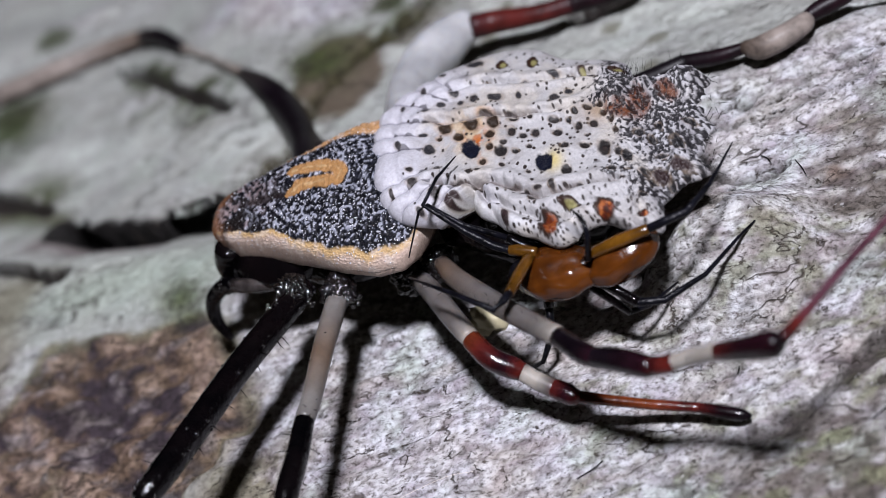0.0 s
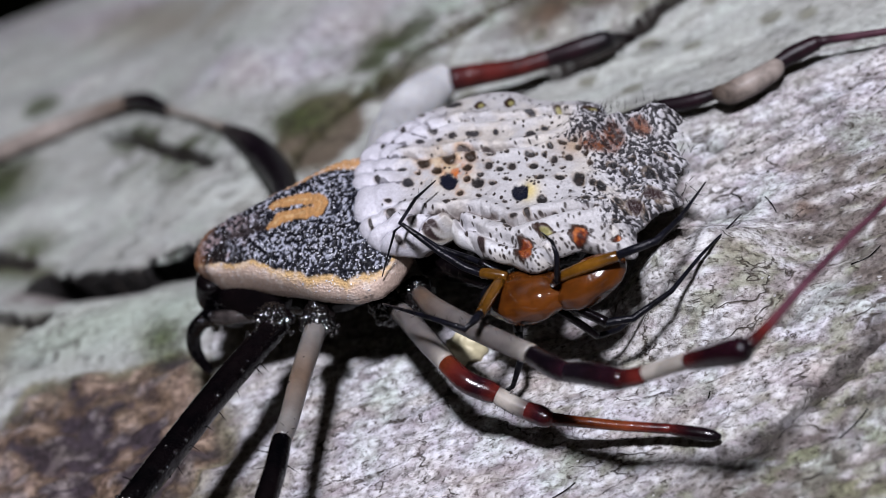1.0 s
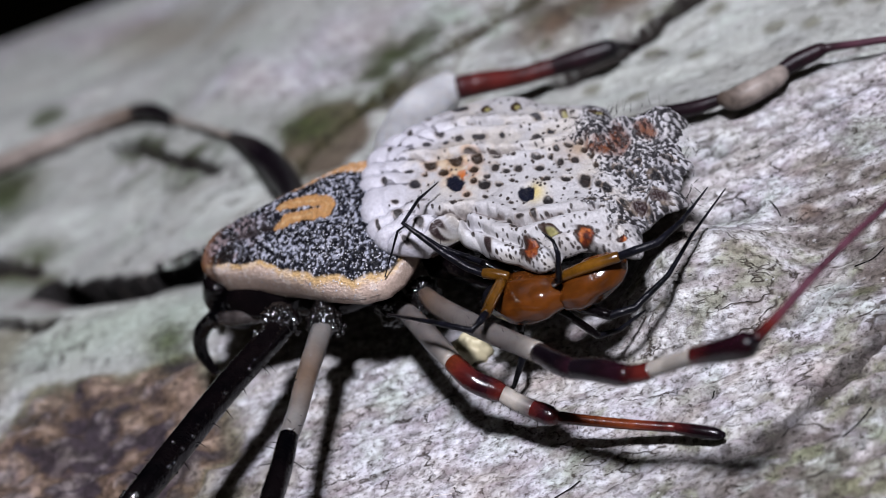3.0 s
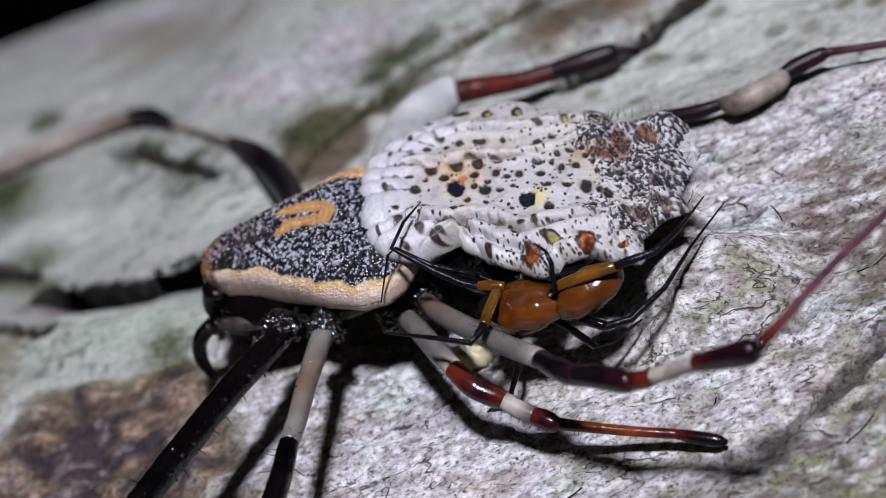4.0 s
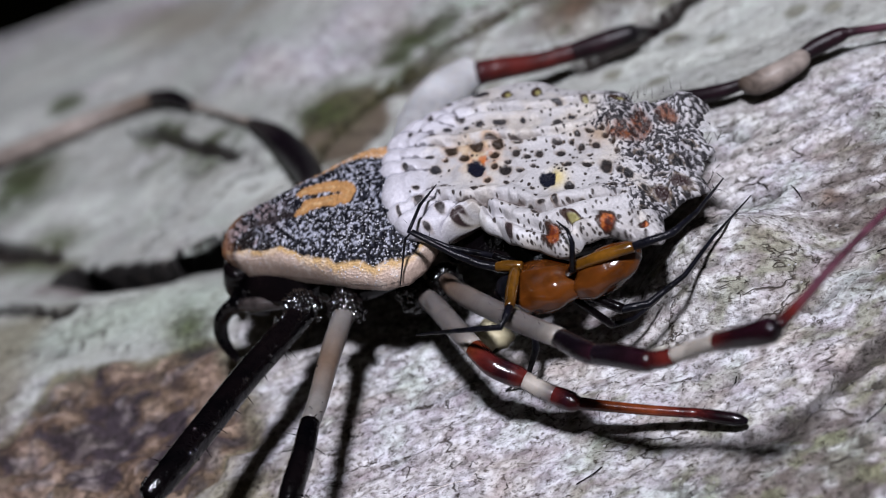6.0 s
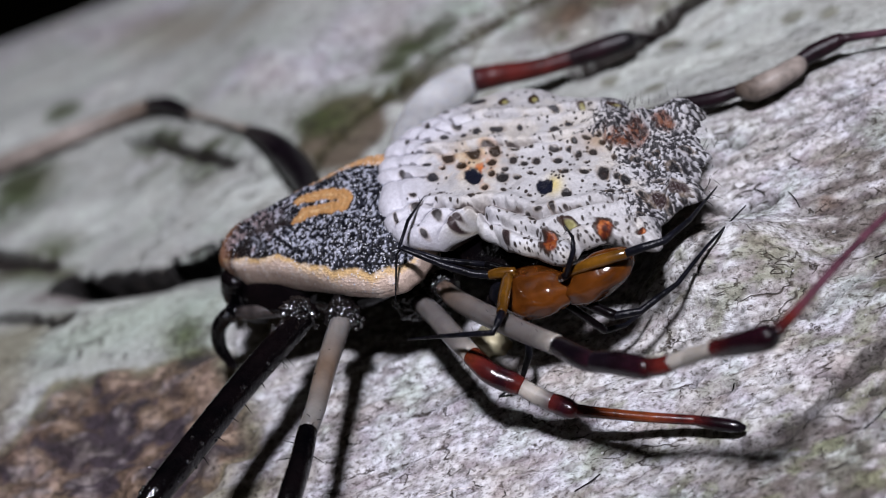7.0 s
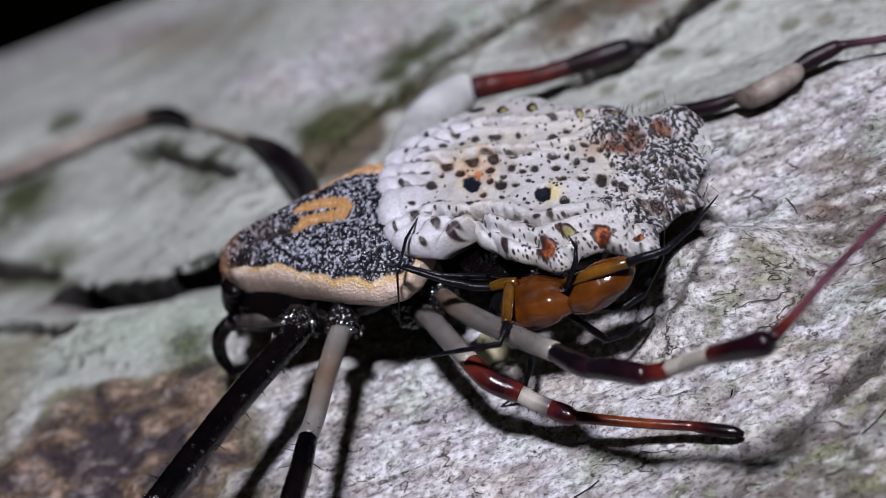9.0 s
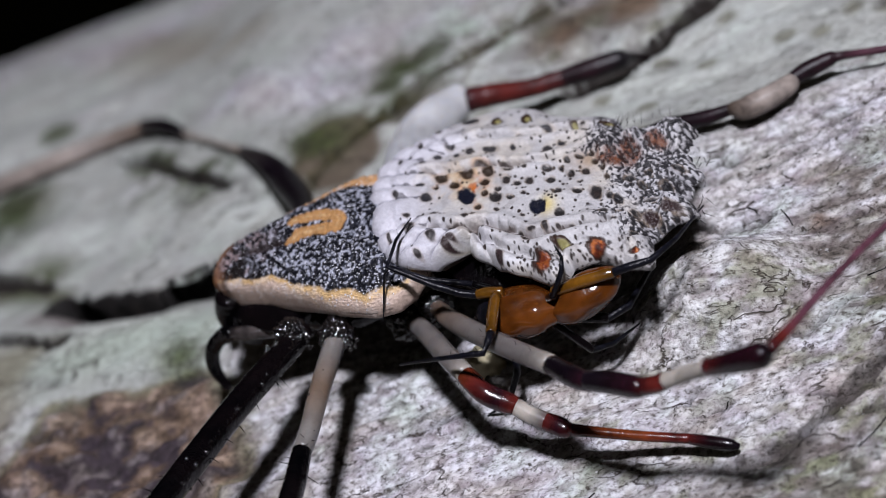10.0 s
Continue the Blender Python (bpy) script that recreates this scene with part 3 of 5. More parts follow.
SPOTS_RUST = [(5.59, -1.83, 0.297, 0.162), (5.96, -1.6, 0.189, 0.162), (6.61, -1.39, 0.189, 0.122)]
SPOTS_OLIVE = [(4.32, -4.81, 0.176, 0.122), (2.62, 0.84, 0.122, 0.108), (3.37, 0.74, 0.108, 0.135), (4.56, 0.09, 0.108, 0.095), (5.38, -0.12, 0.162, 0.081)]
RIM_ANGLE = [3, 11, 19, 23, 25.5, 28, 31, 34, 39, 45, 50, 54, 60, 69, 76, 84, 91, 97, 104, 109, 117, 123, 130, 138, 145, 151, 159, 166, 174, 183, 190, 198, 205, 210, 215, 218, 220, 222.5, 225, 229, 235, 244, 250, 257, 266, 274, 278, 282, 285, 288, 293, 297, 299, 301, 304, 306, 309, 312, 316, 323, 329, 333, 338, 344, 350, 355]
RIM_REACH = [3.84, 3.74, 4.08, 4.2, 4.0, 3.6, 3.24, 2.93, 2.86, 3.0, 3.2, 3.37, 3.42, 3.42, 3.37, 3.5, 3.89, 4.09, 4.31, 4.39, 4.42, 4.55, 4.52, 4.62, 4.72, 4.70, 4.50, 4.36, 4.12, 4.07, 4.01, 3.92, 3.77, 3.58, 3.26, 2.94, 2.7, 2.15, 2.1, 2.4, 2.5, 2.48, 2.66, 2.82, 2.97, 3.41, 3.5, 3.35, 3.0, 3.12, 3.1, 3.2, 3.5, 3.83, 4.05, 4.38, 4.32, 4.02, 3.72, 3.60, 3.96, 4.14, 3.99, 3.58, 3.72, 4.0]
FOLDS = [([(1.1, -3.3), (1.9, -3.62), (2.5, -3.62), (3.1, -4.0), (3.7, -4.5), (4.3, -4.3), (5.3, -4.3)], 0.17, 0.12),
         ([(0.9, -0.9), (1.6, -1.15), (2.4, -1.15), (3.4, -1.4), (4.2, -1.4), (4.9, -1.05), (5.3, -0.8)], 0.13, 0.12),
         ([(2.05, -3.5), (2.3, -3.9), (2.5, -4.5), (2.6, -4.9)], 0.10, 0.10), ([(4.15, -5.0), (4.35, -5.4), (4.45, -5.8)], 0.12, 0.12),
         ([(1.5, 0.15), (2.3, 0.2), (3.2, -0.1), (4.2, 0.0), (5.0, -0.2)], 0.14, 0.12)]


def spot(x, y, rows, edge=0.25, seed=3, size=1.0):
    """Blots of pigment with uneven edges, drawn out along the slope of the skin."""
    m = np.zeros_like(x)
    wob = (fbm(x * 8, y * 5, seed, 3) - 0.5) * 0.7
    for sx, sy, rx, ry in rows:
        dx, dy = x - sx, (y - sy) * (1.0 if sy > -3.9 or sx > 6.2 else 1.5)
        d = np.hypot((dx + 0.02 * dy) / (rx * size), (0.16 * dx + 0.58 * dy) / (ry * size)) + wob
        m = np.maximum(m, step(1 + edge, 1 - edge, d))
    return m


def abdomen_form():
    """The points of the flat lobed body on a grid of rings, with the arrays that its pigment follows."""
    theta = np.linspace(0, 2 * math.pi, 1300, endpoint=False)
    round_ = np.degrees(theta)
    reach = np.interp(round_, RIM_ANGLE, RIM_REACH, period=360)
    for _ in range(2):
        reach = sum(np.roll(reach, k) for k in range(-3, 4)) / 7
    jag = step(310, 325, round_) + step(45, 25, round_)
    reach = reach + jag * (fbm(theta * 22, theta * 0, 3, 3) - 0.5) * 0.34
    front1 = step(118, 140, round_) * step(224, 212, round_)
    warp1 = theta * 18.5 + 1.1 * np.sin(theta * 5) + 0.7 * np.sin(theta * 11)
    reach = reach + front1 * 0.045 * (np.abs(np.sin(warp1)) ** 0.6 - 0.75)
    lobes1 = step(206, 226, round_) * step(318, 296, round_)
    thick = 0.15 + 0.12 * front1 + 0.10 * lobes1
    edge = 0.93
    top = np.concatenate([np.linspace(0.004, 0.75, 160), np.linspace(0.754, edge, 54)])
    curl = np.radians(np.linspace(86, -88, 28))
    back = np.linspace(0.92, 0.02, 20)
    rho = np.concatenate([top, edge + (1 - edge) * np.cos(curl), back])
    fall = np.concatenate([np.zeros(len(top)), np.sin(curl) - 1, np.full(len(back), -2.0)])
    sag = np.concatenate([np.zeros(len(top) + len(curl)), -0.6 * (1 - back**2)])
    under = np.concatenate([np.zeros(len(top)), np.clip(-np.sin(curl), 0, 1), np.ones(len(back))])
    rr, tt = np.meshgrid(rho, theta, indexing="ij")
    x, y = 3.6 + rr * reach * np.cos(tt), -2.4 + rr * reach * np.sin(tt)
    up = (1 - under)[:, None] * np.ones_like(x)
    z = 3.75 - 0.2 * (x - 1) - 0.13 * (y + 2.6) + fall[:, None] * thick + sag[:, None]
    z += 0.22 * (1 - rr**2) - 0.16 * rr**8
    deg = np.degrees(tt)
    front = step(112, 135, deg) * step(226, 212, deg)
    wave = np.broadcast_to(warp1, x.shape) + (fbm(x * 0.9, y * 0.9, 7, 2) - 0.5) * 1.2
    pleat = np.abs(np.sin(wave)) ** 0.5
    z += front * (0.08 + 0.10 * step(142, 168, deg)) * (pleat - 0.8) * step(0.60, 0.86, rr)
    z += up * front * 0.10 * np.exp(-(((rr - 0.84) / 0.1) ** 2))
    lobes = step(214, 232, deg) * step(330, 300, deg)
    rolled = np.concatenate([np.ones(len(top) + len(curl)), np.zeros(len(back))])[:, None]
    z += rolled * lobes * (0.03 * np.sin(tt * 17 + 0.8) + 0.05) * step(0.62, 0.88, rr) * step(5.4, 4.6, x)
    z -= up * np.maximum(lobes, 0.5 * front) * 0.14 * np.exp(-(((rr - 0.845) / 0.035) ** 2)) * step(5.2, 4.4, x)
    rough = step(4.9, 6.1, x + 0.3 * (fbm(x * 1.2, y * 1.2, 12) - 0.5))
    papil = fbm(x * 20, y * 14, 15, 2, 0.5)
    z += up * (rough * step(0.99, 0.9, rr) * (fbm(x * 2.2, y * 1.9, 13, 3) - 0.5) * 0.42 + (fbm(x * 1.3, y * 1.3, 17, 3) - 0.5) * 0.16)
    z += up * (0.11 * rough + 0.012) * (papil - 0.5)
    for hx, hy, rx, ry, h in ((6.85, -4.0, 0.45, 0.4, 0.20), (7.15, -1.25, 0.3, 0.55, 0.26), (7.1, -2.4, 0.35, 0.4, 0.12), (6.1, -5.3, 0.35, 0.4, 0.08), (7.0, -3.2, 0.4, 0.22, -0.22), (6.25, -4.5, 0.3, 0.35, -0.24), (5.9, -3.3, 0.35, 0.3, -0.10), (6.3, -2.0, 0.4, 0.4, -0.10)):
        z += rolled * h * np.exp(-(((x - hx) / rx) ** 2 + ((y - hy) / ry) ** 2))
    for line, depth, width in FOLDS:
        d = away(x, y, line) + (fbm(x * 2, y * 2, 19, 3) - 0.5) * 0.3
        z -= up * depth * (np.exp(-((d / width) ** 2)) - 0.6 * np.exp(-(((d - 0.25) / 0.16) ** 2)))
    tail = [(5.3, -1.25), (5.9, -1.15), (6.5, -1.05), (7.1, -0.9)]
    z += up * 0.34 * np.exp(-((away(x, y, tail) / 0.32) ** 2)) * (0.4 + 1.2 * fbm(x * 5, y * 5, 29))
    low = under[:, None] * np.ones_like(x)
    spread = np.concatenate([np.zeros(len(top)), (math.pi / 2 - curl) - np.cos(curl), np.full(len(back), math.pi)])[:, None] * (thick + 0.02)
    flat = (x + spread * np.cos(tt), y + spread * np.sin(tt))
    return (x, y, z), flat, (rr, up, low, front, lobes, wave, pleat, rough, papil)


def build_abdomen(spider):
    (gx, gy, z), (x, y), (rr, up, low, front, lobes, wave, pleat, rough, papil) = abdomen_form()
    pits = spot(x, y, SPOTS_BLUE + SPOTS_MID + SPOTS_BROWN + SPOTS_REAR, 0.4)
    z = z - up * 0.05 * pits
    yq = 0.66 * y
    # pigment, laid over the skin as if the rolled rim were spread flat
    fine = fbm(x * 13, yq * 13, 53, 2)
    c = np.zeros(x.shape + (3,)) + np.array((0.375, 0.365, 0.37))
    c = blend(c, (0.44, 0.43, 0.47), np.maximum(front, lobes * step(3.0, 2.0, x)) * step(0.5, 0.8, rr))
    c = blend(c, (0.46, 0.455, 0.47), lobes * step(0.88, 0.94, rr) * step(5.0, 4.0, x))
    c = blend(c, (0.45, 0.40, 0.33), step(0.5, 0.7, fbm(x * 0.9, y * 0.9, 37)) * 0.5)
    c = blend(c, (0.27, 0.255, 0.25), step(0.54, 0.66, fbm(x * 2.6, yq * 2.6, 38)) * 0.55 * (1 - front * step(0.6, 0.8, rr)))
    warm = np.exp(-(((x - 1.95) / 0.7) ** 2 + ((y + 1.6) / 0.8) ** 2))
    c = blend(c, (0.42, 0.28, 0.12), warm * step(0.42, 0.60, fbm(x * 4, y * 3, 43)) * 0.6)
    c = blend(c, (0.26, 0.17, 0.09), np.exp(-(((x - 5.0) / 0.35) ** 2 + ((y + 1.75) / 0.45) ** 2)) * 0.75)
    c = blend(c, (0.50, 0.40, 0.15), np.exp(-(((x - 3.98) / 0.22) ** 2 + ((y + 3.35) / 0.36) ** 2)) * 0.9)
    c = blend(c, (0.36, 0.10, 0.02), np.exp(-(((x - 2.2) / 0.30) ** 2 + ((y + 2.15) / 0.40) ** 2)) * step(0.40, 0.6, fbm(x * 5, y * 5, 47)))
    c = blend(c, (0.46, 0.43, 0.33), np.exp(-(((x - 1.75) / 0.35) ** 2 + ((y + 4.35) / 0.3) ** 2)) * 0.8)
    c = blend(c, (0.34, 0.15, 0.04), spot(x, y, SPOTS_BROWN[:10], 0.45, 65, 1.45) * 0.4)
    # crease shading painted grey between the front pleats, with a dark dash at the head of each
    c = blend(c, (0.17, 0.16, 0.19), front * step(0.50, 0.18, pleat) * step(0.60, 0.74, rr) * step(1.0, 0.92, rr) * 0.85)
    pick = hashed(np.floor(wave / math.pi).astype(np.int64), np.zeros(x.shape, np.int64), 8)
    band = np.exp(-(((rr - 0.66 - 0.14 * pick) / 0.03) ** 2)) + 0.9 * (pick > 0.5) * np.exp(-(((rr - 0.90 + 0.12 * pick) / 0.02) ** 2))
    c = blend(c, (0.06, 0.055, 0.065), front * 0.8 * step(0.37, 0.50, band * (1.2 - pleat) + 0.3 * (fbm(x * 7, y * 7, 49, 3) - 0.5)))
    # pin-prick dots, thin over the disc and thick on the near rim
    d1, r1 = cells(x, yq, 0.15, 3)
    calm = front * step(0.6, 0.8, rr)
    rim_dots = lobes * step(0.70, 0.80, rr) * step(3.0, 3.8, x)
    c = blend(c, (0.025, 0.018, 0.016), step(0.30, 0.16, d1 + (fine - 0.5) * 0.3) * (r1 < (0.20 + 0.14 * step(3.2, 4.0, x)) * (1 - 0.9 * calm) + 0.25 * rim_dots))
    d2, r2 = cells(x, yq, 0.085, 9)
    c = blend(c, (0.03, 0.022, 0.02), step(0.40, 0.24, d2) * (r2 < 0.04 * (1 - calm) + 0.34 * rim_dots) * 0.9)
    # the crusted tail: pale papillae over dark hollows
    tufts = step(5.05, 6.1, x + 0.22 * (y + 3) + (fbm(x * 1.5, y * 1.5, 59) - 0.5) * 1.8)
    pale_flap = np.maximum(spot(x, y, [(6.75, -4.2, 0.42, 0.27), (5.95, -5.35, 0.35, 0.3)], 0.4, 58), np.exp(-(((x - 7.1) / 0.28) ** 2 + ((y + 1.3) / 0.6) ** 2)))
    dark = step(0.035, -0.035, papil - 0.55 + 0.15 * (1 - tufts) + 0.075 * pale_flap - 0.16 * (fbm(x * 2.1, yq * 2.1, 62) - 0.46) * -1.0) * step(0.02, 0.25, tufts)
    c = blend(c, (0.40, 0.395, 0.42), tufts * 0.6)
    c = blend(c, (0.15, 0.14, 0.15), dark * 0.35 + tufts * step(0.50, 0.62, fbm(x * 4.5, yq * 4.5, 64, 3)) * 0.55)
    c = blend(c, (0.009, 0.008, 0.010), dark * 0.96)
    for rows, colour in ((SPOTS_FAR, (0.014, 0.014, 0.018)), (SPOTS_MID, (0.007, 0.006, 0.007)), (SPOTS_NEAR, (0.011, 0.008, 0.008)), (SPOTS_REAR, (0.006, 0.006, 0.008)),
                         (SPOTS_BROWN, (0.013, 0.007, 0.004)), (SPOTS_MAROON, (0.017, 0.007, 0.008))):
        c = blend(c, (0.20, 0.15, 0.11), spot(x, y, rows, 0.3, 66, 1.22) * 0.5)
        c = blend(c, colour, spot(x, y, rows, 0.22, 67, 0.98) * (0.90 + 0.1 * fine))
    c = blend(c, (0.03, 0.022, 0.02), spot(x, y, [(a, b, p * 0.4, q * 0.4) for a, b, p, q in SPOTS_MID[:21:2] + SPOTS_FAR[::3]], 0.6, 69) * 0.7)
    c = blend(c, (0.005, 0.006, 0.013), spot(x, y, SPOTS_BLUE, 0.16, 68, 1.02))
    marked = SPOTS_ORANGE + SPOTS_OLIVE
    c = blend(c, (0.028, 0.014, 0.010), spot(x, y, marked, 0.14, 71, 1.12))
    core = spot(x, y, [(a + 0.03, b - 0.03, p * 0.84, q * 0.82) for a, b, p, q in SPOTS_ORANGE], 0.2, 73)
    pulp = fbm(x * 9, y * 7, 79, 3)
    c = blend(c, (0.095, 0.017, 0.007), core)
    c = blend(c, (0.30, 0.085, 0.018), core * step(0.46, 0.64, pulp) * (0.45 + 0.55 * step(4.5, 4.9, x)))
    c = blend(c, (0.028, 0.012, 0.01), core * step(0.40, 0.30, pulp) * 0.8)
    rust = spot(x, y, SPOTS_RUST, 0.5, 75, 1.15)
    c = blend(c, (0.065, 0.018, 0.008), rust * step(0.34, 0.48, fbm(x * 6, y * 5, 81)) * 0.9)
    c = blend(c, (0.012, 0.008, 0.008), rust * step(0.52, 0.42, papil) * 0.85)
    c = blend(c, (0.12, 0.038, 0.014), rust * step(0.54, 0.66, papil) * 0.85)
    c = blend(c, (0.24, 0.22, 0.09), spot(x, y, [(a + 0.04, b - 0.04, p * 0.6, q * 0.6) for a, b, p, q in SPOTS_OLIVE], 0.4, 77) * 0.9)
    for line, depth, width in FOLDS[:2]:
        c = blend(c, (0.10, 0.08, 0.075), np.exp(-((away(x, y, line) / 0.08) ** 2)) * step(0.40, 0.54, fbm(x * 4, y * 4, 83)) * 0.85)
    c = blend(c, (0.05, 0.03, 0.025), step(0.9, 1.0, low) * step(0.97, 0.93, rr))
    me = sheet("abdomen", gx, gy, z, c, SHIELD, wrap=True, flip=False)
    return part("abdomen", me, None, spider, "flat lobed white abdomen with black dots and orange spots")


def build_carapace(spider):
    s = np.concatenate([[0.0, 0.004, 0.012, 0.025], np.linspace(0.04, 1, 330)])
    width = np.interp(s, [0, 0.01, 0.04, 0.12, 0.28, 0.45, 0.65, 0.80, 0.90, 0.96, 1.0], [0.02, 0.28, 0.55, 0.82, 1.15, 1.62, 2.2, 2.50, 2.45, 2.1, 1.2])
    width = np.convolve(np.r_[[width[0]] * 4, width, [width[-1]] * 4], np.ones(9) / 9, "valid")
    width[:4] = [0.02, 0.2, 0.35, 0.46]
    width[-3:] = [0.9, 0.5, 0.02]
    crown = np.interp(s, [0, 0.02, 0.1, 0.3, 0.6, 0.85, 1], [0.02, 0.35, 0.62, 0.78, 0.82, 0.68, 0.3])
    phi = np.linspace(0, 2 * math.pi, 640, endpoint=False)
    ss, pp = np.meshgrid(s, phi, indexing="ij")
    ww, hh = width[:, None], crown[:, None]
    cx, sx = np.cos(pp), np.sin(pp)
    across = ww * np.sign(cx) * np.abs(cx) ** 0.7
    z = 3.12 + 0.05 * across / 2.5 + np.where(sx > 0, 0.9 * hh * np.abs(sx) ** 0.62, -0.62 * np.minimum(1, ww / 0.55) * np.abs(sx) ** 0.7)
    axis = np.array((5.55, -0.85)) / np.hypot(5.55, 0.85)
    ox, oy = -5.2 + 6.2 * ss * axis[0], -1.62 + 6.2 * ss * axis[1]
    x, y = ox - across * axis[1], oy + across * axis[0]
    z = z + 0.10 * ss - np.where(sx < 0, 0.32 * step(0.7, 0.15, ss) * np.minimum(1, ww / 0.4) * np.abs(sx) ** 0.5, 0)
    z = z - 0.55 * step(0.60, 0.88, ss) * step(0.2, 1.5, across)
    lift = (sx > 0)
    z += lift * (fbm(x * 1.3, y * 1.3, 5) - 0.5) * 0.14
    groove = np.exp(-((across / 0.16) ** 2)) * step(0.1, 0.2, ss) * step(0.46, 0.36, ss)
    z -= lift * 0.10 * groove
    side = np.abs(across) / ww
    border = side + (fbm(x * 1.6, y * 1.6, 9) - 0.5) * 0.22 - 0.10 * step(0.45, 0.15, ss) * (across > 0) + 0.07 * step(0.5, 0.2, ss) * (across < 0)
    rim = np.where(sx > 0, step(0.84, 0.90, border + 0.14 * step(0.3, 0.6, ss) * (across > 0)), 1.0)
    c = np.zeros(x.shape + (3,)) + np.array((0.003, 0.003, 0.005))
    down = fbm(x * 16, y * 12, 24, 2, 0.5)
    c = blend(c, (0.012, 0.013, 0.020), step(0.44, 0.56, down))
    c = blend(c, (0.27, 0.28, 0.33), step(0.585, 0.69, down + 0.25 * (fbm(x * 2.4, y * 2.0, 22) - 0.5)))
    head = step(0.40, 0.16, ss)
    grit = (0.56 + 0.8 * (fbm(x * 1.7, y * 1.7, 27) - 0.4)) * (1 - 0.35 * head)
    blot = fbm(x * 2.2, y * 2.2, 29)
    c = blend(c, (0.20, 0.15, 0.15), head * step(0.38, 0.52, blot) * step(0.40, 0.56, down) * 0.9)
    c = blend(c, (0.008, 0.006, 0.006), head * step(0.44, 0.34, blot))
    c = blend(c, (0.012, 0.008, 0.008), groove * 0.9)
    grit = grit * (1 - 0.7 * groove)
    cream = np.zeros(x.shape + (3,)) + np.array((0.45, 0.345, 0.285))
    cream = blend(cream, (0.46, 0.30, 0.12), step(0.99, 0.91, border) * (sx > 0) * 0.85)
    cream = blend(cream, (0.36, 0.20, 0.095), step(0, 0.4, across) * 0.9)
    crest = step(-0.25, 0.25, sx)
    cream = blend(cream, (0.20, 0.115, 0.075), step(0.16, 0.03, ss + 0.2 * (fbm(x * 3, y * 3, 26) - 0.5)) * (0.25 + 0.6 * crest))
    cream = blend(cream, (0.07, 0.04, 0.03), step(0.30, 0.16, ss) * step(0.50, 0.62, fbm(x * 3.4, y * 3.4, 28)) * (0.15 + 0.65 * crest))
    cream = blend(cream, (0.60, 0.53, 0.48), step(0.5, 0.7, fbm(x * 5, y * 5 + z * 4, 25)) * 0.45)
    c = c * (1 - rim[..., None]) + cream * rim[..., None]
    nose = step(0.13, 0.04, ss + 0.10 * (blot - 0.5)) * step(-0.5, 0.1, sx)
    c = blend(c, (0.15, 0.068, 0.032), nose * step(0.34, 0.48, fbm(x * 3.6, y * 3.6, 23)) * 0.9)
    c = blend(c, (0.02, 0.010, 0.008), nose * step(0.40, 0.30, fbm(x * 3.6, y * 3.6, 23)) * 0.8)
    # brown lower edge of the margin, with the shading of its underside painted in
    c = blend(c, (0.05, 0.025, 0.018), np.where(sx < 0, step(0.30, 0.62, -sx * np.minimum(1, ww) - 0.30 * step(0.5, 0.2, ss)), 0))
    mark = away(x, y, [(-2.62, -1.38), (-1.99, -1.49), (-1.46, -1.68), (-1.3, -1.92), (-1.41, -2.18), (-1.96, -2.0), (-2.43, -1.92), (-2.66, -2.03)])
    hook = np.where(sx > 0, step(0.215, 0.16, mark + (fbm(x * 6, y * 6, 33) - 0.5) * 0.12), 0)
    c = blend(c, (0.31, 0.165, 0.065), hook)
    c = blend(c, (0.40, 0.26, 0.13), hook * step(0.05, 0.0, mark + (fbm(x * 5, y * 5, 34) - 0.5) * 0.2))
    grit = grit * (1 - hook) * (1 - rim) * (sx > 0) * 0.35 + rim * (sx > 0) * 0.10
    z += lift * (1 - rim) * 0.08 * (down - 0.5)
    z += rim * step(0.5, 0.15, cells(x, y + z, 0.085, 44)[0]) * 0.028
    c = np.concatenate([c, np.clip(grit, 0, 1)[..., None]], -1)
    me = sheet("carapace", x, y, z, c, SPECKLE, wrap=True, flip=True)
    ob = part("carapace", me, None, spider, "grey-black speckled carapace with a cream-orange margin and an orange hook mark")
    for ex, ey, ez, er in ((-5.02, -1.95, 3.36, 0.07), (-5.06, -1.5, 3.38, 0.07), (-4.88, -2.18, 3.22, 0.06), (-4.9, -1.25, 3.26, 0.06)):
        part("eye", blob((ex, ey, ez), (er, er, er), segments=14, rings=10), EYE, ob)
    return ob


INK, WINE, BLOOD, HONEY, ROSE = (0.005, 0.003, 0.005), (0.013, 0.003, 0.006), (0.075, 0.010, 0.008), (0.17, 0.036, 0.010), (0.095, 0.036, 0.052)
CHALK, SAND, FOG = (0.40, 0.40, 0.41), (0.25, 0.21, 0.185), (0.155, 0.143, 0.135)
PALE, IVORY, TAN, SMOKE = (0.112, 0.100, 0.095), (0.34, 0.31, 0.275), (0.125, 0.085, 0.06), (0.05, 0.042, 0.04)


BALL = [(math.cos(a) * math.cos(e), math.sin(a) * math.cos(e), math.sin(e)) for e in (-1.1, -0.37, 0.37, 1.1) for a in (k * math.pi / 4 for k in range(8))]


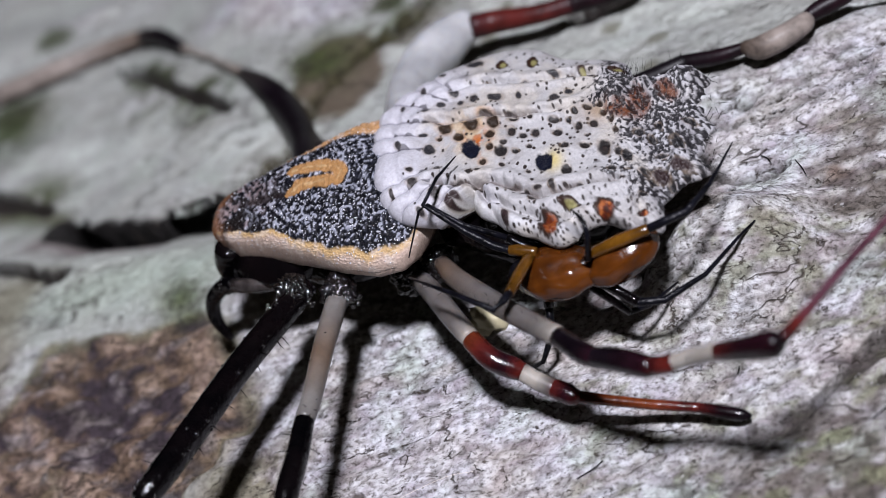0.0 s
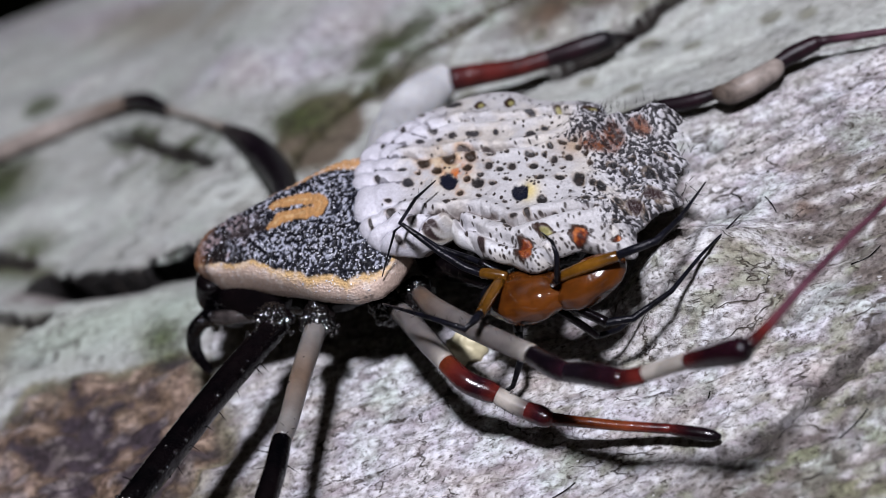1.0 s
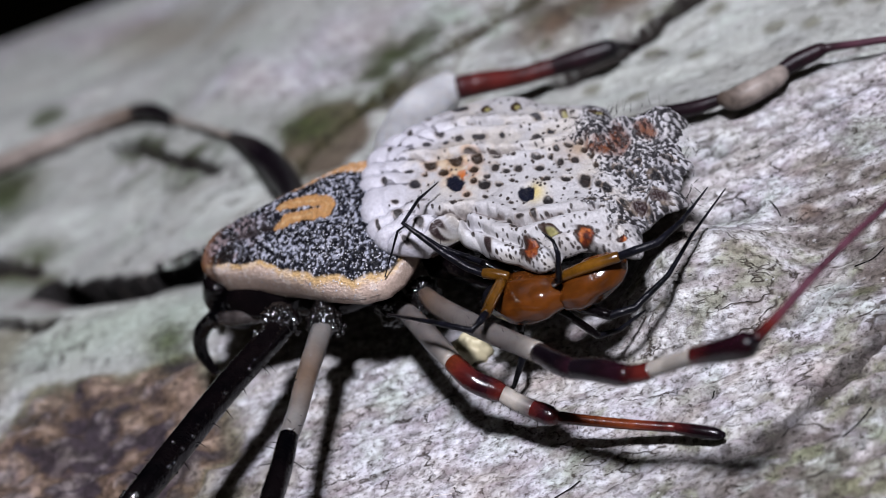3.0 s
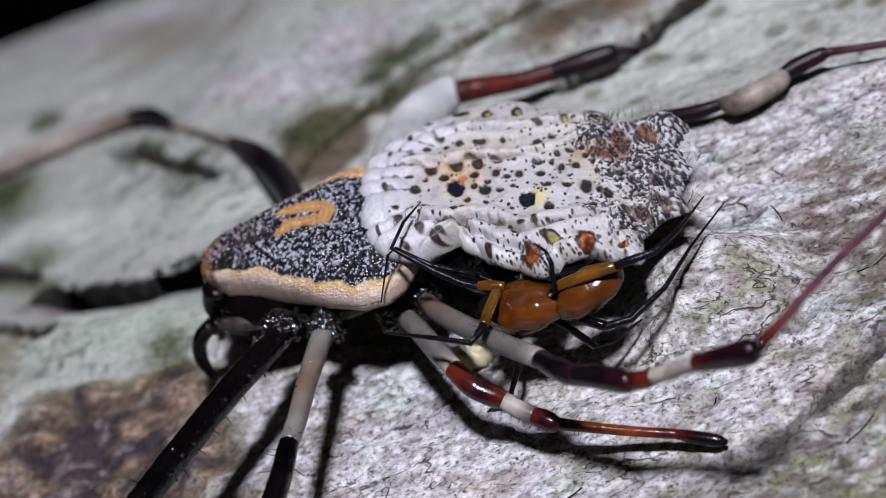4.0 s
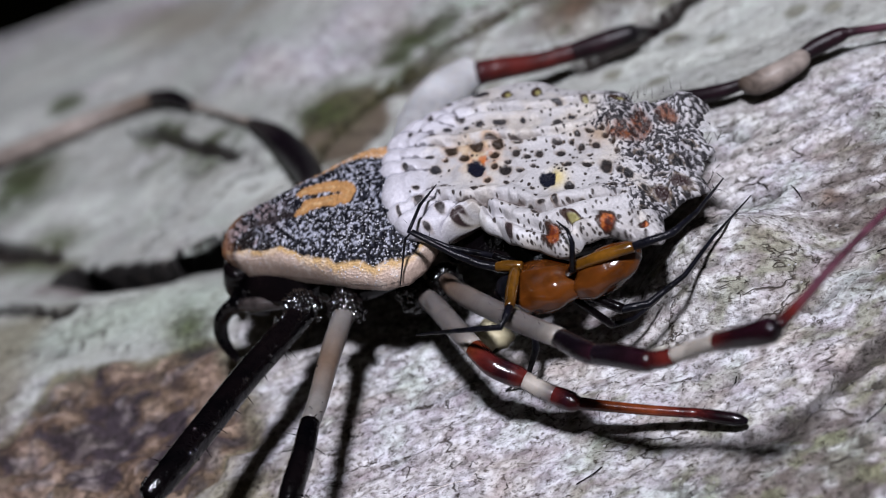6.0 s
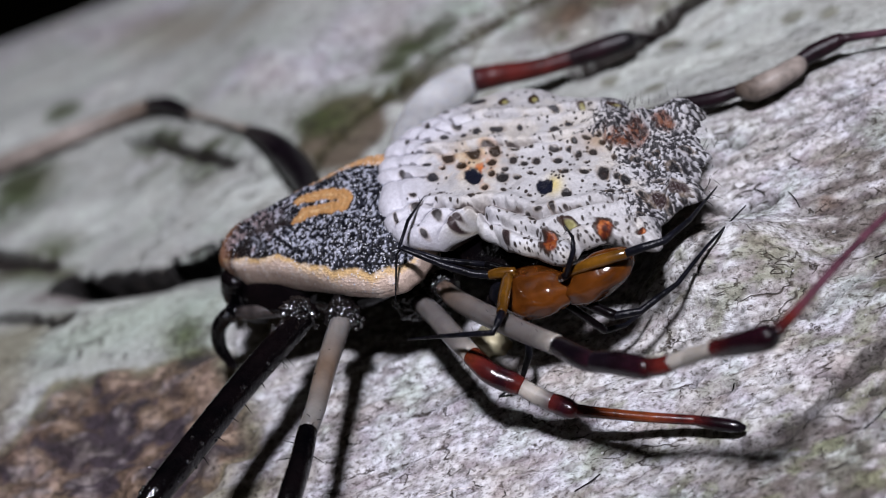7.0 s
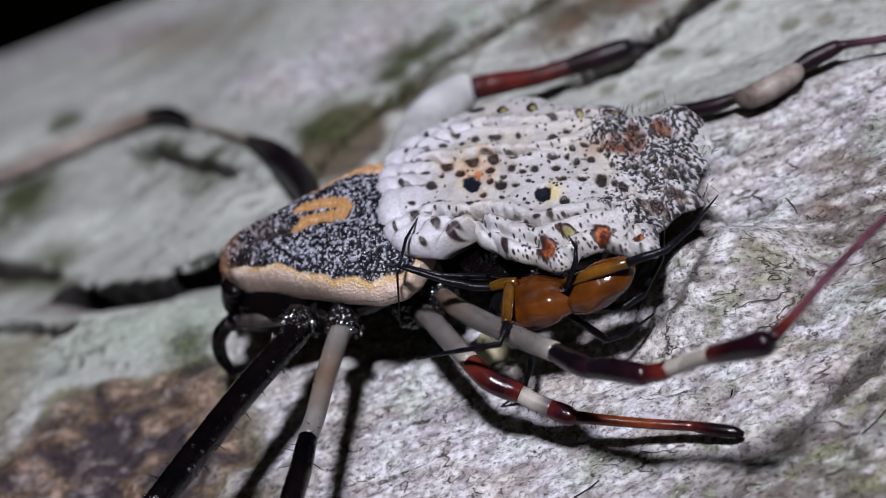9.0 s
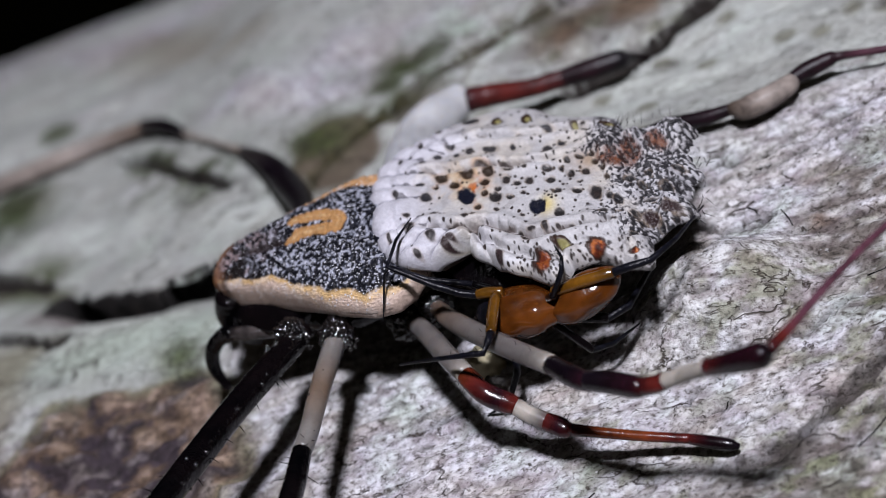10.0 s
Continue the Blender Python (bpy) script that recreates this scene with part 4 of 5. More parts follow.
def bead_mesh(name, beads):
    """Small round warts (centre, radius), all in one mesh."""
    co, faces = [], []
    for mid, r in beads:
        base = len(co)
        co += [(mid + Vector(q) * r) * MM for q in BALL]
        faces += [(base + 8 * n + k, base + 8 * n + (k + 1) % 8, base + 8 * n + 8 + (k + 1) % 8, base + 8 * n + 8 + k) for n in range(3) for k in range(8)]
        faces += [tuple(base + 7 - k for k in range(8)), tuple(base + 24 + k for k in range(8))]
    me = bpy.data.meshes.new(name)
    me.from_pydata(co, [], faces)
    me.polygons.foreach_set("use_smooth", [True] * len(faces))
    me.materials.append(WARTY)
    return me


def limb_warts(points, count, seed, size):
    """Warts strewn over a limb, each half sunk into its skin."""
    rng = random.Random(seed)
    line, out = smooth_line(points, 8), []
    for _ in range(count):
        k = rng.randrange(len(line) - 1)
        q, way = line[k], Vector(line[k + 1][:3] - line[k][:3]).normalized()
        side = Vector((rng.gauss(0, 1), rng.gauss(0, 1), rng.gauss(0, 1)))
        side = (side - way * side.dot(way)).normalized()
        out.append((Vector(q[:3]) + side * q[3] * 0.985, size * rng.uniform(0.5, 1.2)))
    return out


def build_leg(spider, pieces, label="", hairs=0, seed=0):
    """The first piece is the leg's root, the others hang on it."""
    root = None
    bm = bmesh.new()
    for k, (name, tones, points) in enumerate(pieces):
        skin = BLACK if tones[0] == INK and tones[-1] == INK else SOFT if max(tones[1]) > 0.1 and tones[1] not in (HONEY, ROSE) else LIMB
        if seed >= 5 and CHALK not in tones:
            skin = DULL
        ob = part("leg" if root is None else name, tube(points, None, 24, 8, 0.008, seed + k, tones=tones), skin, root or spider, label if root is None else "")
        root = root or ob
        if hairs:
            spines(bm, points, hairs, 0.3 if seed < 3 else 0.17, seed * 10 + k, 0.014 if seed < 3 else 0.009)
    if hairs:
        part("bristles", bm, BLACK, root)
        if seed < 3:
            part("warts", bead_mesh("warts", limb_warts(pieces[0][2], 60 if seed == 1 else 14, seed + 40, 0.05 if seed == 1 else 0.03)), None, root)
    else:
        bm.free()
    return root


def build_spider():
    spider = tagged(new("spider"), "large tree-trunk spider with flat white dotted abdomen, standing on the branch", "spider")
    build_abdomen(spider)
    build_carapace(spider)
    part("sternum", blob((-1.6, -2.2, 2.15), (2.1, 1.7, 0.75), (0, 0, -8)), BLACK, spider)
    part("waist", tube([(-0.2, -2.3, 2.7, 0.5), (0.6, -2.4, 2.7, 0.5), (1.4, -2.4, 2.7, 0.7)]), BLACK, spider)
    part("belly", blob((3.2, -2.6, 2.15), (2.7, 2.3, 0.85), (0, 8, 0), lumps=0.15), BLACK, spider, "dark brown swollen belly")
    part("underside", blob((-3.5, -2.4, 2.35), (1.5, 1.15, 0.6), (0, 0, -8)), BLACK, spider)
    for cx, cy, cz in ((-2.99, -4.4, 2.9), (-1.96, -4.5, 2.55), (-0.45, -3.95, 1.75), (0.35, -3.85, 1.8), (-3.4, -0.4, 2.1), (-2.3, -0.3, 1.95), (-0.9, -0.7, 1.75), (0.2, -1.0, 1.8)):
        part("coxa", blob((cx, cy, cz), (0.42, 0.44, 0.40), (20, 0, 10), lumps=0.3, seed=cx, segments=64, rings=48, warts=0.16), WARTY, spider)
    rng = random.Random(5)
    beads = []
    for cx, cy, cz, size in ((-2.99, -4.42, 2.92, 0.40), (-1.96, -4.52, 2.58, 0.36), (-2.72, -4.5, 2.78, 0.30), (-1.70, -4.6, 2.40, 0.26), (-0.45, -3.95, 1.75, 0.4), (0.35, -3.85, 1.8, 0.4), (-3.3, -4.95, 2.98, 0.3), (-5.35, -2.75, 2.18, 0.2)):
        for _ in range(36):
            way = Vector((rng.gauss(0.1, 1), rng.gauss(-0.6, 1), rng.gauss(0.8, 1))).normalized()
            beads.append((Vector((cx, cy, cz)) + way * size * rng.uniform(0.95, 1.05), rng.uniform(0.025, 0.07)))
    part("wart_crust", bead_mesh("wart_crust", beads), None, spider, "crust of tiny glossy black warts round the leg joints")
    # near side
    build_leg(spider, [
        ("leg", [INK, INK], [(-2.75, -4.2, 2.75, 0.28), (-2.95, -4.58, 2.86, 0.33), (-3.57, -5.62, 3.05, 0.34), (-4.15, -6.72, 3.3, 0.34), (-4.83, -8.57, 3.8, 0.34), (-5.4, -9.87, 4.1, 0.33), (-5.77, -10.4, 4.15, 0.28)]),
        ("patella", [INK, INK], [(-5.9, -10.6, 4.1, 0.30), (-6.7, -11.2, 3.8, 0.32), (-7.6, -11.6, 3.3, 0.28)]),
        ("tibia", [INK, INK], [(-7.7, -11.6, 3.2, 0.25), (-9.4, -11.8, 2.1, 0.24), (-11.3, -11.6, 1.0, 0.2)]),
        ("metatarsus", [WINE, INK], [(-11.4, -11.6, 0.9, 0.16), (-13.0, -11.0, 0.45, 0.14), (-15.0, -10.2, 0.12, 0.10)])], "glossy black foreleg", 22, 1)
    build_leg(spider, [
        ("leg", [PALE, FOG, FOG, TAN, FOG, FOG], [(-2.0, -4.3, 2.42, 0.22), (-1.99, -4.64, 2.5, 0.26), (-1.97, -5.55, 2.8, 0.265), (-2.02, -6.81, 3.1, 0.25), (-2.1, -8.1, 3.3, 0.235), (-2.23, -8.75, 3.35, 0.23)]),
        ("knee", [INK, WINE, INK, INK], [(-2.24, -8.8, 3.36, 0.23), (-2.35, -9.78, 3.4, 0.26), (-2.55, -10.69, 3.4, 0.27), (-2.72, -11.4, 3.3, 0.23)]),
        ("patella", [WINE, INK], [(-2.74, -11.5, 3.28, 0.27), (-3.1, -12.1, 3.1, 0.28), (-3.6, -12.7, 2.75, 0.25)]),
        ("tibia", [IVORY, PALE], [(-3.65, -12.75, 2.7, 0.23), (-4.6, -13.7, 2.0, 0.22), (-5.4, -14.4, 1.3, 0.21)]),
        ("metatarsus", [WINE, INK], [(-5.45, -14.45, 1.25, 0.16), (-6.5, -15.2, 0.65, 0.14), (-8.0, -15.8, 0.05, 0.10)])], "pale grey leg with dark knees", 10, 2)
    build_leg(spider, [
        ("leg", [SMOKE, PALE, PALE, PALE, IVORY], [(-0.32, -3.95, 1.78, 0.206), (0.16, -4.7, 1.96, 0.258), (0.91, -6.1, 2.2, 0.258), (1.32, -6.82, 2.25, 0.232)]),
        ("patella", [HONEY, BLOOD, WINE, BLOOD, BLOOD], [(1.34, -6.87, 2.25, 0.239), (1.71, -7.39, 2.05, 0.258), (2.14, -7.61, 1.75, 0.258), (2.32, -7.7, 1.65, 0.212)]),
        ("tibia", [BLOOD, IVORY, IVORY, PALE, BLOOD], [(2.32, -7.7, 1.64, 0.207), (2.62, -7.95, 1.48, 0.212), (2.93, -8.15, 1.34, 0.216)]),
        ("tibia_end", [BLOOD, WINE, BLOOD], [(2.93, -8.15, 1.34, 0.216), (3.14, -8.28, 1.27, 0.235), (3.33, -8.41, 1.21, 0.221), (3.46, -8.44, 1.16, 0.156)]),
        ("metatarsus", [WINE, BLOOD, HONEY, HONEY, BLOOD, BLOOD], [(3.49, -8.45, 1.15, 0.15), (4.0, -8.6, 1.02, 0.13), (4.96, -8.85, 0.75, 0.12), (5.98, -9.08, 0.48, 0.12)]),
        ("tarsus", [BLOOD, WINE, INK, INK], [(6.0, -9.09, 0.47, 0.125), (6.45, -9.28, 0.38, 0.155), (6.82, -9.41, 0.29, 0.14), (7.02, -9.48, 0.23, 0.06)])], "red-amber banded leg resting on the bark", 8, 3)
    build_leg(spider, [
        ("leg", [SMOKE, TAN, PALE, PALE, IVORY], [(0.5, -4.05, 1.98, 0.206), (1.12, -5.1, 2.31, 0.258), (2.61, -7.02, 2.9, 0.249), (3.85, -8.5, 3.38, 0.232)]),
        ("femur_end", [INK, INK, WINE], [(3.88, -8.54, 3.39, 0.224), (4.43, -9.29, 3.6, 0.249), (4.75, -9.6, 3.65, 0.215)]),
        ("patella", [INK, INK, WINE, BLOOD], [(4.78, -9.61, 3.67, 0.23), (5.23, -9.88, 3.75, 0.258), (5.85, -10.3, 3.8, 0.248), (6.0, -10.36, 3.8, 0.193)]),
        ("tibia_root", [WINE, BLOOD, BLOOD], [(6.0, -10.36, 3.8, 0.21), (6.3, -10.45, 3.85, 0.20), (6.5, -10.48, 3.9, 0.19)]),
        ("tibia", [IVORY, IVORY], [(6.52, -10.49, 3.9, 0.175), (7.1, -10.75, 4.2, 0.175), (7.6, -11.03, 4.48, 0.185)]),
        ("tibia_end", [BLOOD, WINE, WINE, INK], [(7.6, -11.04, 4.49, 0.19), (8.29, -11.41, 4.8, 0.25), (8.8, -11.63, 5.0, 0.28), (8.98, -11.66, 5.04, 0.20)]),
        ("metatarsus", [WINE, BLOOD, ROSE, ROSE, ROSE, ROSE], [(9.02, -11.6, 5.05, 0.15), (9.3, -11.35, 5.04, 0.12), (9.68, -10.96, 5.0, 0.10), (10.34, -10.26, 4.95, 0.09), (11.25, -9.26, 4.75, 0.085), (11.86, -8.52, 4.5, 0.08), (13.08, -6.56, 3.7, 0.075)]),
        ("tarsus", [ROSE, INK], [(13.1, -6.5, 3.68, 0.08), (14.2, -3.8, 1.9, 0.07), (15.1, -1.4, 0.15, 0.05)])], "dark red leg with ivory bands, arched above the bark", 10, 4)
    # far side
    build_leg(spider, [
        ("leg", [INK, INK, INK, SMOKE], [(-3.4, -0.3, 2.1, 0.3), (-4.0, 2.2, 0.9, 0.36), (-4.75, 4.4, -0.15, 0.40), (-6.0, 7.1, -1.25, 0.45), (-6.87, 8.55, -1.4, 0.34), (-7.86, 9.84, -1.66, 0.16)]),
        ("patella", [TAN, IVORY, IVORY, TAN], [(-7.86, 9.84, -1.66, 0.15), (-9.75, 12.36, -2.68, 0.12), (-11.15, 13.9, -3.15, 0.15)]),
        ("tibia", [INK, INK, SMOKE], [(-11.2, 13.95, -3.17, 0.2), (-12.44, 15.56, -3.66, 0.28), (-13.47, 16.41, -4.0, 0.28)]),
        ("metatarsus", [TAN, SAND, SAND, SAND], [(-13.47, 16.41, -4.0, 0.26), (-15.19, 16.7, -4.22, 0.33), (-17.3, 16.2, -4.0, 0.37), (-19.73, 16.18, -4.15, 0.37), (-22.0, 16.2, -4.3, 0.3)])], "dark far foreleg lying along the bark", 0, 5)
    build_leg(spider, [
        ("leg", [SMOKE, INK], [(-2.2, -0.3, 1.9, 0.28), (-3.2, 1.9, 1.0, 0.28), (-4.2, 3.6, 0.0, 0.26)]),
        ("patella", [INK, INK], [(-4.25, 3.7, -0.05, 0.24), (-4.7, 4.6, -0.4, 0.24), (-5.2, 5.5, -0.9, 0.2)])], "dark far second leg behind the carapace", 0, 6)
    build_leg(spider, [
        ("leg", [SMOKE, CHALK, CHALK, CHALK], [(-0.8, -0.6, 1.75, 0.3), (-1.2, 2.4, 0.9, 0.45), (-1.2, 4.9, 0.05, 0.62), (-0.65, 6.3, -0.35, 0.68), (0.1, 7.2, -0.6, 0.5)]),
        ("patella", [WINE, BLOOD, BLOOD, WINE], [(0.35, 6.9, -0.5, 0.36), (0.98, 7.03, -0.7, 0.34), (2.18, 6.81, -0.75, 0.28), (3.19, 6.86, -0.85, 0.28)]),
        ("tibia", [WINE, WINE, INK, INK], [(3.19, 6.86, -0.85, 0.28), (4.04, 6.9, -0.9, 0.32), (4.8, 7.0, -0.98, 0.30), (5.0, 7.08, -1.02, 0.22)]),
        ("metatarsus", [INK, WINE], [(5.0, 7.1, -1.05, 0.17), (5.15, 7.6, -1.5, 0.13), (5.3, 8.3, -2.2, 0.10)])], "far leg with a white thigh and dark red shin", 0, 7)
    build_leg(spider, [
        ("leg", [INK, INK], [(0.2, -0.9, 1.8, 0.26), (3.0, 0.4, 1.1, 0.28), (5.6, 1.6, 0.4, 0.25), (6.51, 1.88, 0.3, 0.22)]),
        ("patella", [INK, WINE], [(6.53, 1.88, 0.3, 0.2), (7.34, 1.7, 0.3, 0.20), (8.15, 1.68, 0.32, 0.15)]),
        ("tibia", [TAN, SAND, SAND], [(8.1, 1.66, 0.33, 0.19), (8.42, 1.42, 0.40, 0.29), (8.8, 1.42, 0.44, 0.31), (9.2, 1.55, 0.42, 0.30), (9.6, 1.8, 0.36, 0.27), (9.72, 1.98, 0.32, 0.22)]),
        ("tibia_end", [INK, WINE, WINE], [(9.67, 2.03, 0.3, 0.17), (10.13, 2.27, 0.25, 0.23), (10.76, 2.42, 0.25, 0.20), (10.95, 2.42, 0.25, 0.14)]),
        ("metatarsus", [WINE, ROSE], [(10.97, 2.42, 0.25, 0.13), (11.2, 2.37, 0.25, 0.11), (12.03, 2.13, 0.25, 0.10), (14.2, 1.7, 0.14, 0.08)])], "far hind leg with a tan band", 0, 8)
    # mouthparts
    for px, py, k in ((-4.9, -2.25, 1), (-4.95, -1.4, 2)):
        part("chelicera", tube([(px, py, 2.9, 0.36), (px - 0.25, py, 2.3, 0.38), (px - 0.2, py - 0.05, 1.6, 0.26), (px + 0.1, py - 0.1, 1.25, 0.1)]), BLACK, spider)
    palp = part("palp", tube([(-3.73, -3.3, 2.2, 0.16), (-4.52, -3.24, 2.4, 0.19), (-5.05, -2.95, 2.3, 0.18)], None, 16, 5, 0.02, tones=[SMOKE, SMOKE, INK]), LIMB, spider, "smoky translucent feeler with a black glossy bend")
    part("palp_end", tube([(-5.0, -2.98, 2.32, 0.2), (-5.4, -2.72, 2.15, 0.21), (-5.94, -2.67, 1.75, 0.2), (-6.13, -2.86, 1.25, 0.17), (-5.98, -3.14, 0.7, 0.11)], None, 16, 5, 0.05), BLACK, palp)
    part("palp", tube([(-4.0, -0.9, 2.25, 0.17), (-5.2, -0.8, 2.2, 0.19), (-5.9, -0.9, 1.7, 0.16), (-6.1, -1.1, 1.0, 0.1)]), BLACK, spider)
    hairs = bmesh.new()
    spines(hairs, [(5.4, -0.8, 2.75, 0.25), (6.0, -1.1, 2.8, 0.35), (7.3, -0.8, 2.5, 0.3)], 44, 0.32, 77, 0.006, 0.3)
    spines(hairs, [(7.45, -0.9, 2.1, 0.12), (7.6, -2.3, 2.2, 0.12), (7.5, -3.6, 2.4, 0.12), (7.2, -4.8, 2.6, 0.1)], 30, 0.3, 78, 0.008, 0.2)
    part("tail_hairs", hairs, BLACK, spider, "fine dark hairs on the abdomen's tail")
    return spider


spider = build_spider()


# ---- the small spider under the rim ----
MALE = Vector((3.22, -5.9, 2.55))
HIPS = []


def build_male():
    male = tagged(new("small_spider"), "small amber-orange male spider with black legs beside the abdomen's rim", "spider")
    here = lambda pts: [(p[0] - MALE.x, p[1] - MALE.y, p[2] - MALE.z, p[3]) for p in pts]  # noqa: E731
    part("cephalothorax", blob((0.05, -0.02, 0.02), (1.02, 0.68, 0.56), (0, 0, -16), lumps=0.10, segments=40, rings=28), ORANGE, male, "glossy translucent orange head part")
    part("abdomen", blob((1.60, -0.20, 0.10), (0.94, 0.52, 0.50), (0, -12, 12), lumps=0.08, segments=40, rings=28, seed=4), ORANGE, male, "glossy orange-brown oval abdomen")
    part("head", blob((-0.72, 0.24, 0.08), (0.38, 0.36, 0.3), (0, 0, -16)), SLATE, male, "black shiny face")
    part("palp", blob((-0.98, 0.22, -0.1), (0.26, 0.2, 0.18), (0, 20, -16), lumps=0.2), BLACK, male)

    def limb(points, femur, pivot):
        """A leg in its own space, hinged at the hip."""
        loc = [(p[0] - pivot[0], p[1] - pivot[1], p[2] - pivot[2], p[3]) for p in points]
        cut = 1 + femur
        ob = part("leg", tube(loc[:cut + 1], None, 12, 4, 0.03, tones=[(0.09, 0.034, 0.004), (0.12, 0.05, 0.005), (0.05, 0.02, 0.004)]), LIMB if femur else BLACK, male)
        ob.location = (Vector(pivot) - MALE) * MM
        HIPS.append(ob.location.copy())
        part("shin", tube([(*p[:3], p[3] * 0.82) for p in loc[cut:]], None, 10, 1, 0.05), SLATE, ob)
        hairs = spines(bmesh.new(), loc[cut:], 16, 0.14, len(loc) * 7 + int(pivot[0] * 10), 0.006)
        part("bristles", hairs, BLACK, ob)
        return ob

    legs = [
        limb([(2.94, -5.56, 3.05, 0.12), (2.6, -5.48, 3.12, 0.14), (2.35, -5.44, 3.15, 0.12), (1.95, -5.3, 3.3, 0.115), (1.52, -5.11, 3.6, 0.11), (1.1, -4.9, 3.95, 0.085), (0.65, -4.7, 4.38, 0.065), (0.95, -3.95, 4.42, 0.05), (1.27, -3.15, 4.2, 0.018)], 1, (2.94, -5.56, 3.05)),
        limb([(2.81, -5.74, 3.15, 0.13), (2.69, -6.5, 3.35, 0.138), (2.63, -7.16, 3.55, 0.12), (2.52, -7.45, 3.62, 0.11), (2.35, -7.66, 3.6, 0.092), (1.2, -6.83, 3.35, 0.0736), (-0.04, -5.91, 3, 0.0322)], 1, (2.81, -5.74, 3.15)),
        limb([(2.9, -5.85, 2.35, 0.12), (2.75, -6.2, 1.9, 0.12), (2.6, -6.6, 1.4, 0.11), (2.1, -6.7, 0.7, 0.07), (1.3, -6.4, 0.12, 0.03)], 0, (2.9, -5.85, 2.35)),
        limb([(4.05, -6.15, 2.95, 0.10), (4.21, -6.31, 3.2, 0.09), (4.42, -6.23, 3.9, 0.075), (4.37, -6.0, 4.1, 0.05), (4.05, -5.45, 3.95, 0.02)], 0, (4.05, -6.15, 2.95)),
        limb([(4.2, -6.1, 3.05, 0.13), (4.9, -6.22, 3.22, 0.15), (5.69, -6.23, 3.25, 0.13), (6.1, -6.22, 3.28, 0.12), (6.62, -6.22, 3.3, 0.10), (7.18, -5.42, 3.0, 0.07), (7.73, -3.9, 2.4, 0.02)], 1, (4.2, -6.1, 3.05)),
        limb([(4.1, -6.2, 2.3, 0.13), (4.99, -6.71, 2, 0.12), (5.56, -6.62, 1.9, 0.105), (6.45, -5.99, 1.95, 0.075), (7.12, -4.77, 1.8, 0.05), (7.95, -3.01, 1.25, 0.02)], 0, (4.1, -6.2, 2.3)),
        limb([(3.9, -6.25, 2.2, 0.10), (4.5, -6.6, 1.4, 0.09), (4.9, -6.3, 1.1, 0.07), (5.5, -5.6, 0.8, 0.03)], 0, (3.9, -6.25, 2.2)),
        limb([(2.9, -5.4, 2.9, 0.10), (2.3, -5.1, 3.2, 0.10), (1.4, -4.95, 3.75, 0.07), (0.72, -4.66, 4.32, 0.05), (0.48, -4.69, 4.2, 0.04), (-0.11, -5.1, 3.2, 0.018)], 0, (2.9, -5.4, 2.9)),
    ]
    return male, legs


male, male_legs = build_male()

# ---- small things on the bark ----
silk = part("silk_thread", tube([(-5.5, -10.2, 0.25, 0.004), (-2.44, -9.48, 0.3, 0.004), (-0.38, -9.01, 0.35, 0.004), (0.4, -8.85, 0.12, 0.004)], None, 6, 6), SILK)
tagged(silk, "single fine pale silk thread stretched over the bark", "silk thread")

flake = part("lichen_nodule", blob((1.0, -4.6, 0.25), (0.5, 0.4, 0.4), (10, 20, 30), lumps=0.5, seed=9), LIMB_PALE)
tagged(flake, "small yellowish lichen nodule on the bark", "lichen")


def build_crumbs():
    """Loose lichen grains over the near bark, all in one mesh."""
    rng = random.Random(12)
    xs = np.array([rng.uniform(-7, 13.5) for _ in range(2200)])
    ys = np.array([rng.uniform(-12.5, 3.0) for _ in range(2200)])
    keep = fbm(xs * 0.6, ys * 1.1, 201) > 0.44
    xs, ys = xs[keep], ys[keep]
    zs = bark_base(xs, ys) + bark_relief(xs, ys)[0]
    co, faces = [], []
    for x, y, z in zip(xs, ys, zs):
        r = 0.014 + 0.034 * rng.random() ** 2
        flat, spin, base = rng.uniform(0.3, 0.7), rng.uniform(0, 6.28), len(co)
        for k in range(6):
            a = spin + k * math.pi / 3
            q = r * rng.uniform(0.6, 1.3)
            co.append((x + q * math.cos(a) * 1.3, y + q * math.sin(a), z - 0.02 + rng.uniform(0, 0.02)))
        co.append((x + rng.uniform(-0.3, 0.3) * r, y + rng.uniform(-0.3, 0.3) * r, z + r * flat))
        faces += [(base + k, base + (k + 1) % 6, base + 6) for k in range(6)]
    me = bpy.data.meshes.new("lichen_crumbs")
    me.from_pydata([(a * MM, b * MM, c * MM) for a, b, c in co], [], faces)
    me.materials.append(CRUMB)
    return tagged(part("lichen_crumbs", me), "pale loose lichen grains scattered on the bark", "lichen", kind="stuff")


build_crumbs()


def build_fibre(points, thick):
    ob = part("bark_fibre", tube([(*q, thick) for q in points], None, 6, 4), BLACK)
    return tagged(ob, "thin dark plant fibre lying on the bark", "fibre", group="fibres on the bark")


for fx, fy, ang, size in ((8.95, -2.8, -75, 0.9), (8.1, -1.9, -60, 0.5), (10.9, -5.2, 20, 0.8), (3.2, -9.6, 25, 0.7), (9.9, -9.9, 35, 0.9), (6.6, -7.9, 15, 0.5)):
    ca, sa = math.cos(radians(ang)) * size / 2, math.sin(radians(ang)) * size / 2
    row = [(fx - ca, fy - sa), (fx + 0.05, fy - 0.03), (fx + ca, fy + sa)]
    build_fibre([(a, c, bark_at(a, c) + 0.03) for a, c in row], 0.016)


